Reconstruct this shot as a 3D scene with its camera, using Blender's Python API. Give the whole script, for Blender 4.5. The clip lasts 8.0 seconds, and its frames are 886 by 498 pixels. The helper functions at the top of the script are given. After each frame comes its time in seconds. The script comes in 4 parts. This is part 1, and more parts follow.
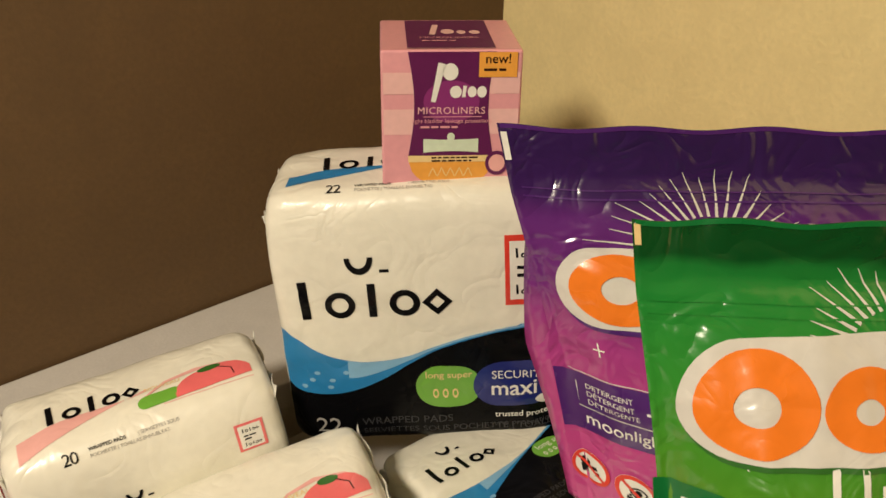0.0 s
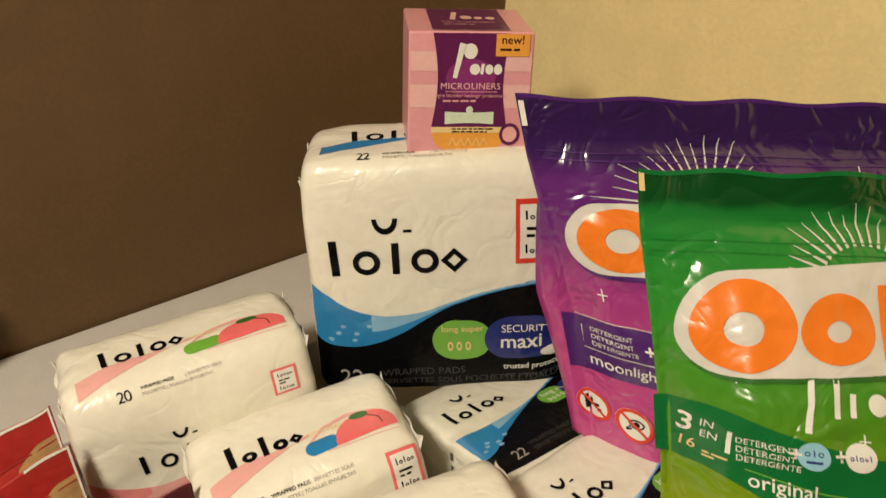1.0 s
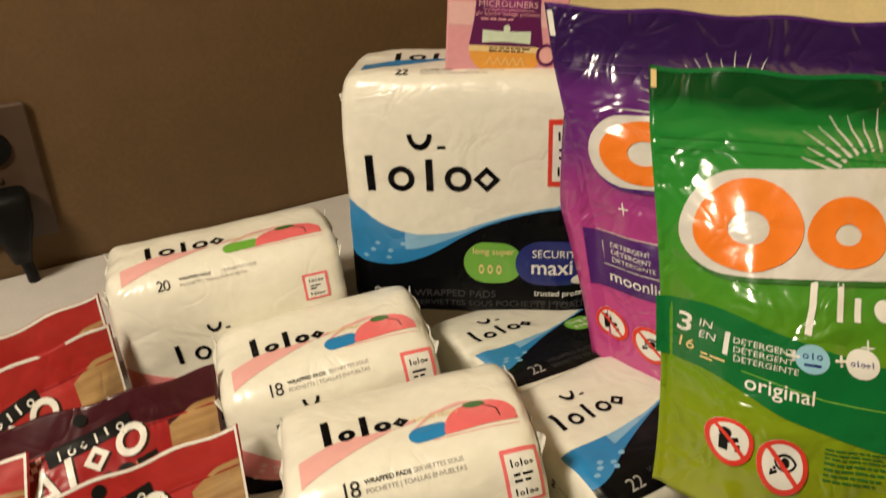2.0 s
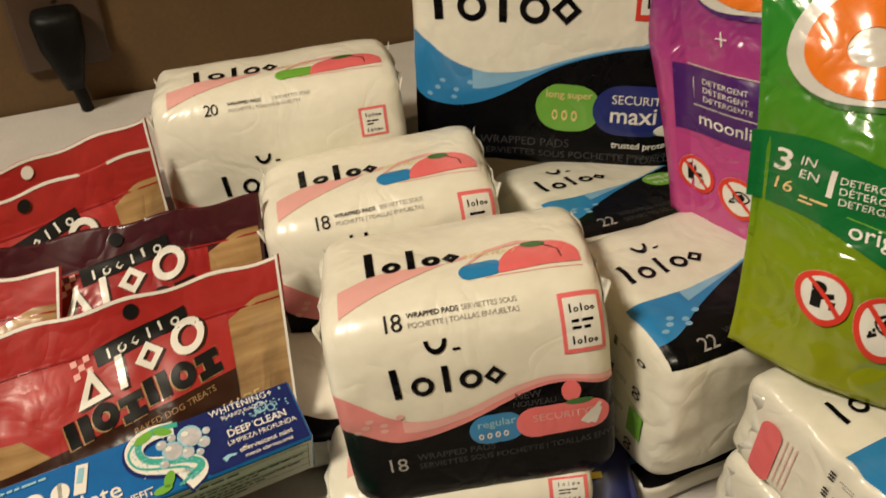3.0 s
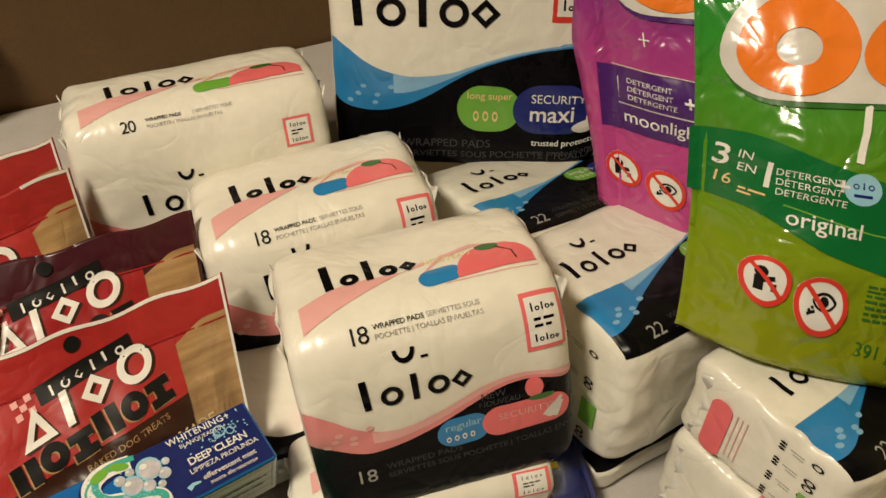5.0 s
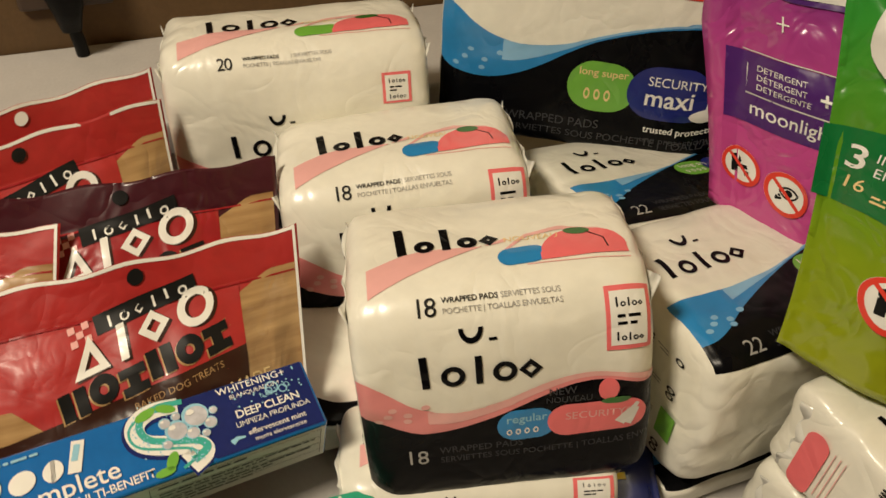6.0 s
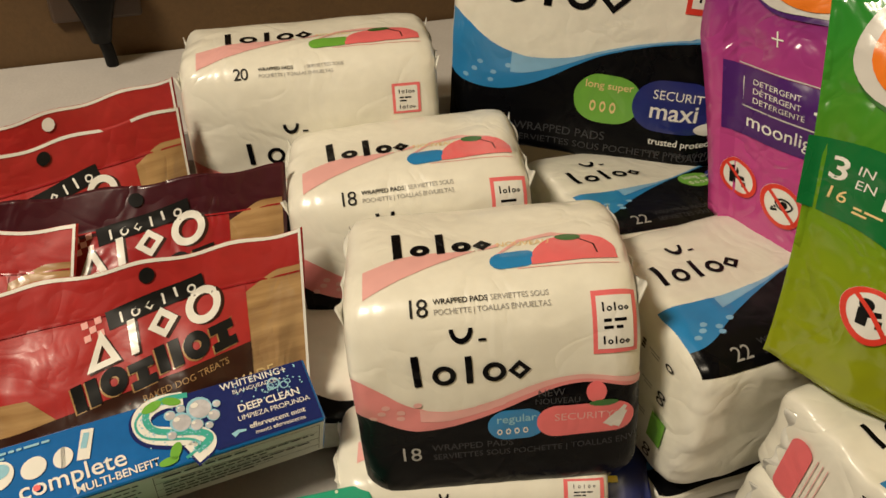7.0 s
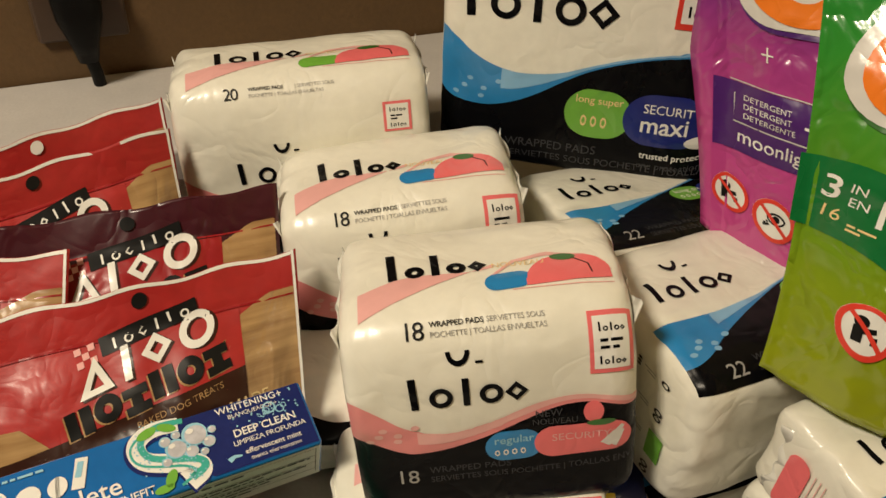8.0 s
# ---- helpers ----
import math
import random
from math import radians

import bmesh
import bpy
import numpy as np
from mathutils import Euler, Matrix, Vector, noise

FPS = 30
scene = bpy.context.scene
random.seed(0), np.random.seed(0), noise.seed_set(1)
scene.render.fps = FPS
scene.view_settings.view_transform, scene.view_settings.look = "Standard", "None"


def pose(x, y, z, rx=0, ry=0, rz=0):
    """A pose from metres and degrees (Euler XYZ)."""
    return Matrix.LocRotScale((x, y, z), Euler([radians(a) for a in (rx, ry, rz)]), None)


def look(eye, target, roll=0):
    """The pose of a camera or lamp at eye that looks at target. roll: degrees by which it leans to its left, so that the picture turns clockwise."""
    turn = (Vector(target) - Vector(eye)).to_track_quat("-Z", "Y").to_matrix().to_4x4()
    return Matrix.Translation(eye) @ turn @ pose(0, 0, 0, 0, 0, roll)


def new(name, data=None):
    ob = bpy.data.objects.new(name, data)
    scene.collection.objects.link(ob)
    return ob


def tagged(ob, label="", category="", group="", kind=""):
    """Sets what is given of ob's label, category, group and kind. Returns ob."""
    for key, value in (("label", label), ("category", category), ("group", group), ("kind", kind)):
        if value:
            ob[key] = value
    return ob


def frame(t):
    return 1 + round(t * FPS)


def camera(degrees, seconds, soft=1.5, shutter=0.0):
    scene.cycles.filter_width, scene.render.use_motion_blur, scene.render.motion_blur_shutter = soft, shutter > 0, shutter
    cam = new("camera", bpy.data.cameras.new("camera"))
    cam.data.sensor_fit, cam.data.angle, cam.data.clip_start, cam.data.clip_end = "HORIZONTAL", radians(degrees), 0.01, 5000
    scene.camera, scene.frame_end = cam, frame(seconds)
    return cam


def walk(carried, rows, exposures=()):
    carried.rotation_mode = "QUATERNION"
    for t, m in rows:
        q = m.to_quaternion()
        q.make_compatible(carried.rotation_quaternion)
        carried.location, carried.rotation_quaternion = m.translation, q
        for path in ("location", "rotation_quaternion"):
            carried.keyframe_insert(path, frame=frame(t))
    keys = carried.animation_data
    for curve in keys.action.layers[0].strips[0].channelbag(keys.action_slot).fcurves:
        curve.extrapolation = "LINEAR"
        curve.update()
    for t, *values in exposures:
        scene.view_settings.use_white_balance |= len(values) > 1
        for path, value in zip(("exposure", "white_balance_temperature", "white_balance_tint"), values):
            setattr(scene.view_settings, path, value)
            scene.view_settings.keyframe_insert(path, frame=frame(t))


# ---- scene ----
cam = camera(53.6, 8.0, soft=1.5, shutter=0.5)
PATH = [
    (0, (0.001, -0.306, 1.419), (0.001, 0.058, 1.154), 0.8),
    (0.5, (-0.015, -0.345, 1.425), (-0.008, 0.023, 1.166), 1.9),
    (1, (-0.030, -0.383, 1.424), (-0.017, -0.014, 1.167), 2.3),
    (1.5, (-0.026, -0.411, 1.413), (-0.020, -0.040, 1.159), 2.6),
    (2, (0.028, -0.429, 1.376), (-0.012, -0.060, 1.121), 1.0),
    (2.2, (0.036, -0.416, 1.358), (-0.012, -0.055, 1.093), 0.7),
    (3.3, (0.037, -0.408, 1.309), (-0.303, 1.042, -0.025), 0.4),
    (3.5, (0.016, -0.414, 1.317), (-0.032, -0.083, 1.016), 1.4),
    (4, (-0.029, -0.422, 1.327), (-0.029, -0.087, 1.027), 4.4),
    (5.3, (-0.008, -0.404, 1.317), (-0.019, -0.065, 1.020), 4.5),
    (5.5, (-0.010, -0.394, 1.315), (-0.038, -0.060, 1.014), 4.2),
    (6, (-0.003, -0.390, 1.293), (-0.057, -0.065, 0.986), 5.9),
    (6.5, (0.027, -0.391, 1.298), (-0.043, -0.071, 0.990), 5.0),
    (7, (0.021, -0.399, 1.302), (-0.053, -0.075, 0.999), 4.5),
    (7.5, (0.023, -0.395, 1.306), (-0.048, -0.069, 1.004), 3.9),
    (8, (0.016, -0.394, 1.307), (-0.053, -0.066, 1.006), 4.3),
]
walk(cam, [(t, look(eye, target, roll)) for t, eye, target, roll in PATH], [(0, -0.04), (2.0, -0.04), (3.4, -0.28), (8.0, -0.28)])

# ---- light ----
world = bpy.data.worlds.new("dim_room")
scene.world = world
world.use_nodes = True
world.node_tree.nodes["Background"].inputs[0].default_value = (1.0, 0.82, 0.6, 1)
world.node_tree.nodes["Background"].inputs[1].default_value = 0.012


def area_lamp(name, eye, target, size, power, colour):
    data = bpy.data.lights.new(name, "AREA")
    data.shape, data.size, data.energy, data.color = "DISK", size, power, colour
    ob = new(name, data)
    ob.matrix_world = look(eye, target)
    return ob


LAMP_AT = Vector((-0.60, -0.70, 2.16))
area_lamp("ceiling_lamp_light", LAMP_AT, (-0.42, -0.5, 0.9), 0.30, 26.5, (1.0, 0.86, 0.655))


# ---- materials ----
def mat_base(name, rough, coat=0.0, metal=0.0):
    m = bpy.data.materials.new(name)
    m.use_nodes = True
    nt = m.node_tree
    b = nt.nodes["Principled BSDF"]
    b.inputs["Roughness"].default_value = rough
    b.inputs["Metallic"].default_value = metal
    b.inputs["Coat Weight"].default_value = coat
    b.inputs["Coat Roughness"].default_value = 0.15
    tc = nt.nodes.new("ShaderNodeTexCoord")
    return m, nt, b, tc


def noise_node(nt, tc, scale, detail=4.0, dist=0.0):
    n = nt.nodes.new("ShaderNodeTexNoise")
    n.inputs["Scale"].default_value = scale
    n.inputs["Detail"].default_value = detail
    n.inputs["Distortion"].default_value = dist
    nt.links.new(tc.outputs["Object"], n.inputs["Vector"])
    return n


def paint(name, colour, rough=0.5, bump=0.0, scale=40.0, vary=0.06, coat=0.0, metal=0.0, dist=0.002, crease=0.0, spec=0.5):
    """A surface of one colour with two scales of variation, a fine relief and, for film, sharper creases."""
    m, nt, b, tc = mat_base(name, rough, coat, metal)
    b.inputs["Specular IOR Level"].default_value = spec
    n1, n2 = noise_node(nt, tc, scale, 6), noise_node(nt, tc, scale / 7, 3)
    add = nt.nodes.new("ShaderNodeMath")
    add.operation = "MULTIPLY"
    nt.links.new(n1.outputs["Fac"], add.inputs[0])
    nt.links.new(n2.outputs["Fac"], add.inputs[1])
    mp = nt.nodes.new("ShaderNodeMapRange")
    mp.inputs[1].default_value, mp.inputs[2].default_value = 0.12, 0.42
    nt.links.new(add.outputs[0], mp.inputs[0])
    mix = nt.nodes.new("ShaderNodeMix")
    mix.data_type = "RGBA"
    mix.inputs[6].default_value = (*[max(0, c * (1 - vary)) for c in colour], 1)
    mix.inputs[7].default_value = (*[min(1, c * (1 + vary)) for c in colour], 1)
    nt.links.new(mp.outputs[0], mix.inputs[0])
    nt.links.new(mix.outputs[2], b.inputs["Base Color"])
    rr = nt.nodes.new("ShaderNodeMapRange")
    rr.inputs[3].default_value, rr.inputs[4].default_value = max(0.03, rough - 0.08), min(1, rough + 0.1)
    nt.links.new(n2.outputs["Fac"], rr.inputs[0])
    nt.links.new(rr.outputs[0], b.inputs["Roughness"])
    relief(nt, b, tc, n1, bump, dist, crease)
    return m


def relief(nt, b, tc, fine, bump, dist, crease):
    if not bump and not crease:
        return
    bn = nt.nodes.new("ShaderNodeBump")
    bn.inputs["Strength"].default_value = bump
    bn.inputs["Distance"].default_value = dist
    nt.links.new(fine.outputs["Fac"], bn.inputs["Height"])
    out = bn
    if crease:
        vor = noise_node(nt, tc, 26, 2, 1.2)
        ab = nt.nodes.new("ShaderNodeMath")
        ab.operation = "ABSOLUTE"
        sub = nt.nodes.new("ShaderNodeMath")
        sub.operation = "SUBTRACT"
        sub.inputs[1].default_value = 0.5
        nt.links.new(vor.outputs["Fac"], sub.inputs[0])
        nt.links.new(sub.outputs[0], ab.inputs[0])
        b2 = nt.nodes.new("ShaderNodeBump")
        b2.inputs["Strength"].default_value = crease
        b2.inputs["Distance"].default_value = 0.006
        nt.links.new(ab.outputs[0], b2.inputs["Height"])
        nt.links.new(bn.outputs[0], b2.inputs["Normal"])
        out = b2
    nt.links.new(out.outputs[0], b.inputs["Normal"])
    nt.links.new(out.outputs[0], b.inputs["Coat Normal"])


def graded(name, stops, height, rough=0.19, coat=0.8, crease=0.9):
    """Film printed in colours that blend from the bottom (0) to the top (1) of the pouch."""
    m, nt, b, tc = mat_base(name, rough, coat)
    sep = nt.nodes.new("ShaderNodeSeparateXYZ")
    nt.links.new(tc.outputs["Object"], sep.inputs[0])
    n1 = noise_node(nt, tc, 14, 3)
    ad = nt.nodes.new("ShaderNodeMath")
    ad.operation = "MULTIPLY_ADD"
    ad.inputs[1].default_value = 0.03
    nt.links.new(n1.outputs["Fac"], ad.inputs[0])
    nt.links.new(sep.outputs[2], ad.inputs[2])
    mp = nt.nodes.new("ShaderNodeMapRange")
    mp.inputs[1].default_value, mp.inputs[2].default_value = 0.015, height + 0.015
    nt.links.new(ad.outputs[0], mp.inputs[0])
    ramp = nt.nodes.new("ShaderNodeValToRGB")
    el = ramp.color_ramp.elements
    el[0].position, el[0].color = stops[0][0], (*stops[0][1], 1)
    el[1].position, el[1].color = stops[-1][0], (*stops[-1][1], 1)
    for p, c in stops[1:-1]:
        e = el.new(p)
        e.color = (*c, 1)
    nt.links.new(mp.outputs[0], ramp.inputs[0])
    nt.links.new(ramp.outputs[0], b.inputs["Base Color"])
    relief(nt, b, tc, noise_node(nt, tc, 160, 3), 0.15, 0.001, crease)
    return m


def film(name, colour, rough=0.3, coat=0.35, crease=0.35, vary=0.05, spec=0.5):
    return paint(name, colour, rough, 0.15, 120, vary, coat, 0.0, 0.001, crease, spec)


WHITE = film("white_film", (0.80, 0.78, 0.68), 0.34, 0.3, 0.4)
SEAM = film("clear_film_fold", (0.72, 0.71, 0.65), 0.22, 0.6, 0.7)
BLACK = film("black_print", (0.003, 0.003, 0.004), 0.26, 0.0, 0.5, 0.05, 0.12)
PINK = film("pink_print", (0.78, 0.26, 0.26), 0.34)
PINK_PALE = film("pale_pink_print", (0.80, 0.42, 0.40), 0.34)
PINK_HOT = film("coral_print", (0.82, 0.16, 0.17), 0.32)
BLUE = film("blue_print", (0.02, 0.22, 0.52), 0.3)
BLUE_PALE = film("pale_blue_print", (0.22, 0.45, 0.68), 0.3)
NAVY = film("navy_print", (0.012, 0.02, 0.17), 0.3)
LEAF = film("green_print", (0.16, 0.42, 0.05), 0.32)
LEAF_DARK = film("dark_green_print", (0.03, 0.14, 0.02), 0.32)
GREYINK = film("grey_ink", (0.36, 0.35, 0.33), 0.4)
FAINT = film("faint_ink", (0.045, 0.045, 0.05), 0.35, 0.0, 0.3, 0.05, 0.2)
RED = film("red_film", (0.37, 0.016, 0.015), 0.45, 0.06, 0.3, 0.12)
RED_DARK = film("dark_red_film", (0.30, 0.010, 0.014), 0.28, 0.5, 0.5, 0.12)
MAROON = film("maroon_film", (0.05, 0.006, 0.012), 0.3, 0.2, 0.5, 0.12)
DARKBROWN = film("dark_brown_print", (0.035, 0.012, 0.007), 0.3, 0.0, 0.4, 0.1, 0.3)
PAPER = paint("white_card", (0.78, 0.75, 0.70), 0.5, 0.1, 300, 0.03)
PINKCARD = paint("pink_card", (0.74, 0.34, 0.38), 0.38, 0.08, 200, 0.05, 0.2)
PINKCARD_PALE = paint("pale_pink_card", (0.80, 0.48, 0.47), 0.38, 0.08, 200, 0.05, 0.2)
PLUM = paint("plum_ink", (0.115, 0.012, 0.085), 0.35, 0.05, 200, 0.06, 0.25)
PLUM_LIGHT = paint("light_plum_ink", (0.24, 0.03, 0.17), 0.35, 0.05, 200, 0.06, 0.25)
GOLD = paint("amber_ink", (0.80, 0.36, 0.06), 0.4, 0.05, 200, 0.06, 0.2)
SAND = paint("pale_amber_ink", (0.80, 0.60, 0.28), 0.4, 0.05, 200, 0.06, 0.2)
MINT = paint("pale_mint_ink", (0.62, 0.72, 0.56), 0.4, 0.05, 200, 0.06, 0.2)
ORANGE = film("orange_print", (0.86, 0.21, 0.02), 0.25, 0.6)
SILVER = film("silver_print", (0.66, 0.64, 0.60), 0.25, 0.5)
WHITEINK = film("white_ink", (0.80, 0.79, 0.74), 0.35)
VIOLET = film("violet_print", (0.075, 0.018, 0.16), 0.26, 0.5)
EMERALD = film("emerald_print", (0.006, 0.15, 0.035), 0.26, 0.5)
REDINK = film("signal_red_print", (0.70, 0.05, 0.03), 0.3)
YELLOWINK = film("yellow_print", (0.82, 0.62, 0.03), 0.3)
TEAL = paint("teal_card", (0.02, 0.34, 0.20), 0.3, 0.05, 200, 0.06, 0.4)
TEALINK = paint("teal_ink", (0.05, 0.40, 0.33), 0.3, 0.05, 200, 0.06, 0.4)
BLUECARD = paint("blue_card", (0.008, 0.13, 0.42), 0.22, 0.05, 200, 0.08, 0.6)
NAVYCARD = paint("navy_card", (0.012, 0.022, 0.13), 0.22, 0.05, 200, 0.1, 0.6)
SKYINK = paint("sky_ink", (0.30, 0.58, 0.72), 0.25, 0.05, 200, 0.1, 0.5)
BUBBLE = paint("bubble_ink", (0.52, 0.52, 0.56), 0.25, 0.05, 200, 0.2, 0.5)
GREYCARD = paint("grey_panel_card", (0.56, 0.56, 0.52), 0.4, 0.05, 200, 0.04, 0.2)
DARKINK = paint("dark_ink", (0.008, 0.008, 0.008), 0.4, spec=0.2)
BLACKPLASTIC = paint("black_plastic", (0.005, 0.005, 0.005), 0.45, 0.2, 200, spec=0.15)
PLATE = paint("brown_plate_plastic", (0.065, 0.04, 0.026), 0.4, 0.1, 60, 0.1)
BROWN = paint("dark_brown_wall", (0.120, 0.068, 0.026), 0.75, 0.25, 220, 0.10)
YELLOW = paint("yellow_wall_paint", (0.86, 0.71, 0.36), 0.7, 0.25, 220, 0.05)
CEIL = paint("ceiling_paint", (0.60, 0.55, 0.47), 0.8, 0.2, 160)
FLOORMAT = paint("floor_vinyl", (0.30, 0.24, 0.18), 0.5, 0.15, 60, 0.15)
GREY = paint("grey_laminate", (0.50, 0.475, 0.45), 0.38, 0.12, 400, 0.05)
EDGE = paint("laminate_edge", (0.24, 0.22, 0.20), 0.5, 0.1, 200)
CARCASS = paint("cabinet_paint", (0.62, 0.58, 0.50), 0.5, 0.1, 80)


def tan_mat():
    """Film printed with a wood-grain tan."""
    m, nt, b, tc = mat_base("tan_woodgrain_film", 0.3, 0.4)
    mpg = nt.nodes.new("ShaderNodeMapping")
    mpg.inputs["Scale"].default_value = (6, 6, 60)
    nt.links.new(tc.outputs["Object"], mpg.inputs[0])
    n = nt.nodes.new("ShaderNodeTexNoise")
    n.inputs["Scale"].default_value, n.inputs["Detail"].default_value = 3.0, 5
    nt.links.new(mpg.outputs[0], n.inputs["Vector"])
    ramp = nt.nodes.new("ShaderNodeValToRGB")
    el = ramp.color_ramp.elements
    el[0].position, el[0].color = 0.3, (0.27, 0.145, 0.055, 1)
    el[1].position, el[1].color = 0.7, (0.50, 0.32, 0.14, 1)
    nt.links.new(n.outputs["Fac"], ramp.inputs[0])
    nt.links.new(ramp.outputs[0], b.inputs["Base Color"])
    relief(nt, b, tc, noise_node(nt, tc, 160, 3), 0.15, 0.001, 0.5)
    return m


TAN = tan_mat()
PURPLE_FILM = graded("purple_pouch_film", [(0.0, (0.52, 0.065, 0.25)), (0.35, (0.50, 0.065, 0.26)), (0.55, (0.36, 0.045, 0.23)), (0.68, (0.15, 0.025, 0.19)), (0.84, (0.115, 0.022, 0.18)), (0.90, (0.04, 0.012, 0.095)), (1.0, (0.032, 0.011, 0.08))], 0.25)
GREEN_FILM = graded("green_pouch_film", [(0.0, (0.26, 0.30, 0.010)), (0.22, (0.20, 0.30, 0.011)), (0.40, (0.09, 0.26, 0.014)), (0.65, (0.035, 0.26, 0.03)), (0.85, (0.016, 0.22, 0.035)), (0.905, (0.012, 0.17, 0.03)), (0.93, (0.004, 0.065, 0.013)), (1.0, (0.004, 0.06, 0.012))], 0.235)


# ---- building blocks ----
def part(name, bm, material, parent=None, label="", smooth=False):
    me = bpy.data.meshes.new(name)
    bm.to_mesh(me)
    bm.free()
    return data_part(name, me, material, parent, label, smooth)


def data_part(name, me, material, parent=None, label="", smooth=False):
    me.materials.append(material)
    if smooth:
        me.polygons.foreach_set("use_smooth", [True] * len(me.polygons))
    ob = new(name, me)
    if parent:
        ob.parent = parent
    if label:
        ob["label"] = label
    return ob


def thing(name, m, label, category, group=""):
    ob = new(name)
    ob.matrix_world = m
    ob.empty_display_size = 0.02
    return tagged(ob, label, category, group)


def block(x0, y0, z0, x1, y1, z1, bevel=0.0, seg=2):
    bm = bmesh.new()
    bmesh.ops.create_cube(bm, size=1)
    for v in bm.verts:
        v.co = Vector(((x0 + x1) / 2 + v.co.x * (x1 - x0), (y0 + y1) / 2 + v.co.y * (y1 - y0), (z0 + z1) / 2 + v.co.z * (z1 - z0)))
    if bevel:
        bmesh.ops.bevel(bm, geom=list(bm.edges), offset=bevel, segments=seg, affect="EDGES", profile=0.5)
    return bm


def spow(v, e):
    return math.copysign(abs(v) ** e, v)


class Pack:
    """A soft film-wrapped pack. Local: x along the face, y into the depth, z up the face; the origin is the face's middle.
    Print coordinates: a along the face, b up the face and on over the top (0 is mid-face)."""

    def __init__(self, w, h, d, seed, n=5.0, m=7.0, crumple=0.0021, dome=5.0):
        self.w, self.h, self.d, self.n, self.m, self.crumple, self.dome = w, h, d, n, m, crumple, dome
        self.shift = Vector((seed * 3.7, seed * 1.9, seed * 5.3))
        self.ang, self.arc = [], []
        ups, downs = self.quarter(self.dome), self.quarter(self.n)
        self.ang = [-math.pi + t for t in downs] + [-t for t in downs[-2:0:-1]] + ups + [math.pi - t for t in ups[-2::-1]]
        total, last = 0.0, self.ring(self.ang[0])
        for t in self.ang:
            p = self.ring(t)
            total += math.hypot(p[0] - last[0], p[1] - last[1])
            last = p
            self.arc.append(total)
        mid = self.arc[2 * len(downs) - 2]
        self.arc = [v - mid for v in self.arc]

    @staticmethod
    def quarter(power):
        """Angles from 0 to a right angle, spaced evenly along a rounded corner of this power."""
        k = power / 2
        turn = 0.5 ** (1 / power)
        rise = [math.asin((turn * i / 60) ** k) for i in range(61)]
        return rise + [math.pi / 2 - v for v in rise[-2::-1]]

    def ring(self, t):
        e = 2 / (self.dome if t > 0 else self.n)
        return (-self.d / 2 * spow(math.cos(t), e), self.h / 2 * spow(math.sin(t), e))

    def at_angle(self, a, t):
        x = max(-1.0, min(1.0, 2 * a / self.w))
        s = (1 - abs(x) ** self.m) ** (1 / self.m) if abs(x) < 1 else 0.0
        y, z = self.ring(t)
        p = Vector((a, self.d / 2 + y * s, z * s))
        q = p + self.shift
        f = 0.45 + 1.6 * abs(x) ** 5
        k = noise.noise(q * 28) + 0.5 * noise.noise(Vector((q.x * 25, q.y * 90, q.z * 90)))
        k += -0.8 * abs(noise.noise(Vector((q.x * 45, q.y * 22, q.z * 30))))
        r = Vector((0, y, z))
        r.normalize()
        return p + r * (self.crumple * f * k * (s ** 0.5))

    def face(self, a, b, off=0.0):
        t = float(np.interp(b, self.arc, self.ang))
        p = self.at_angle(a, t)
        if off:
            e = 0.0008
            da = self.at_angle(a + e, t) - self.at_angle(a - e, t)
            db = self.at_angle(a, float(np.interp(b + e, self.arc, self.ang))) - self.at_angle(a, float(np.interp(b - e, self.arc, self.ang)))
            nrm = da.cross(db)
            if nrm.length > 0:
                p = p + nrm.normalized() * off
        return p

    def end(self, c, b, off=0.0):
        """The pack's -x end: c runs from the face (0) into the depth, b up."""
        r = (abs(2 * c / self.d - 1) ** self.n + abs(2 * b / self.h) ** self.n) ** (1 / self.n)
        x = -self.w / 2 * max(0.0, 1 - r ** self.m) ** (1 / self.m)
        return Vector((x - off - 0.0006, c, b))

    def body(self, parent, material=None, name="wrapper"):
        na, nt_ = 64, 120
        verts, faces = [], []
        cols = [self.w / 2 * math.sin(math.pi / 2 * (-1 + 2 * i / na)) for i in range(na + 1)]
        cols = [self.w / 2 * spow(2 * c / self.w, 0.8) for c in cols]
        angs = list(np.interp(np.linspace(self.arc[0], self.arc[-1], nt_ + 1), self.arc, self.ang))[:-1]
        for a in cols:
            for t in angs:
                verts.append(self.at_angle(a, t))
        for i in range(na):
            for j in range(nt_):
                k = (j + 1) % nt_
                faces.append((i * nt_ + j, (i + 1) * nt_ + j, (i + 1) * nt_ + k, i * nt_ + k))
        me = bpy.data.meshes.new(name)
        me.from_pydata(verts, [], faces)
        return data_part(name, me, material or WHITE, parent, "", True)


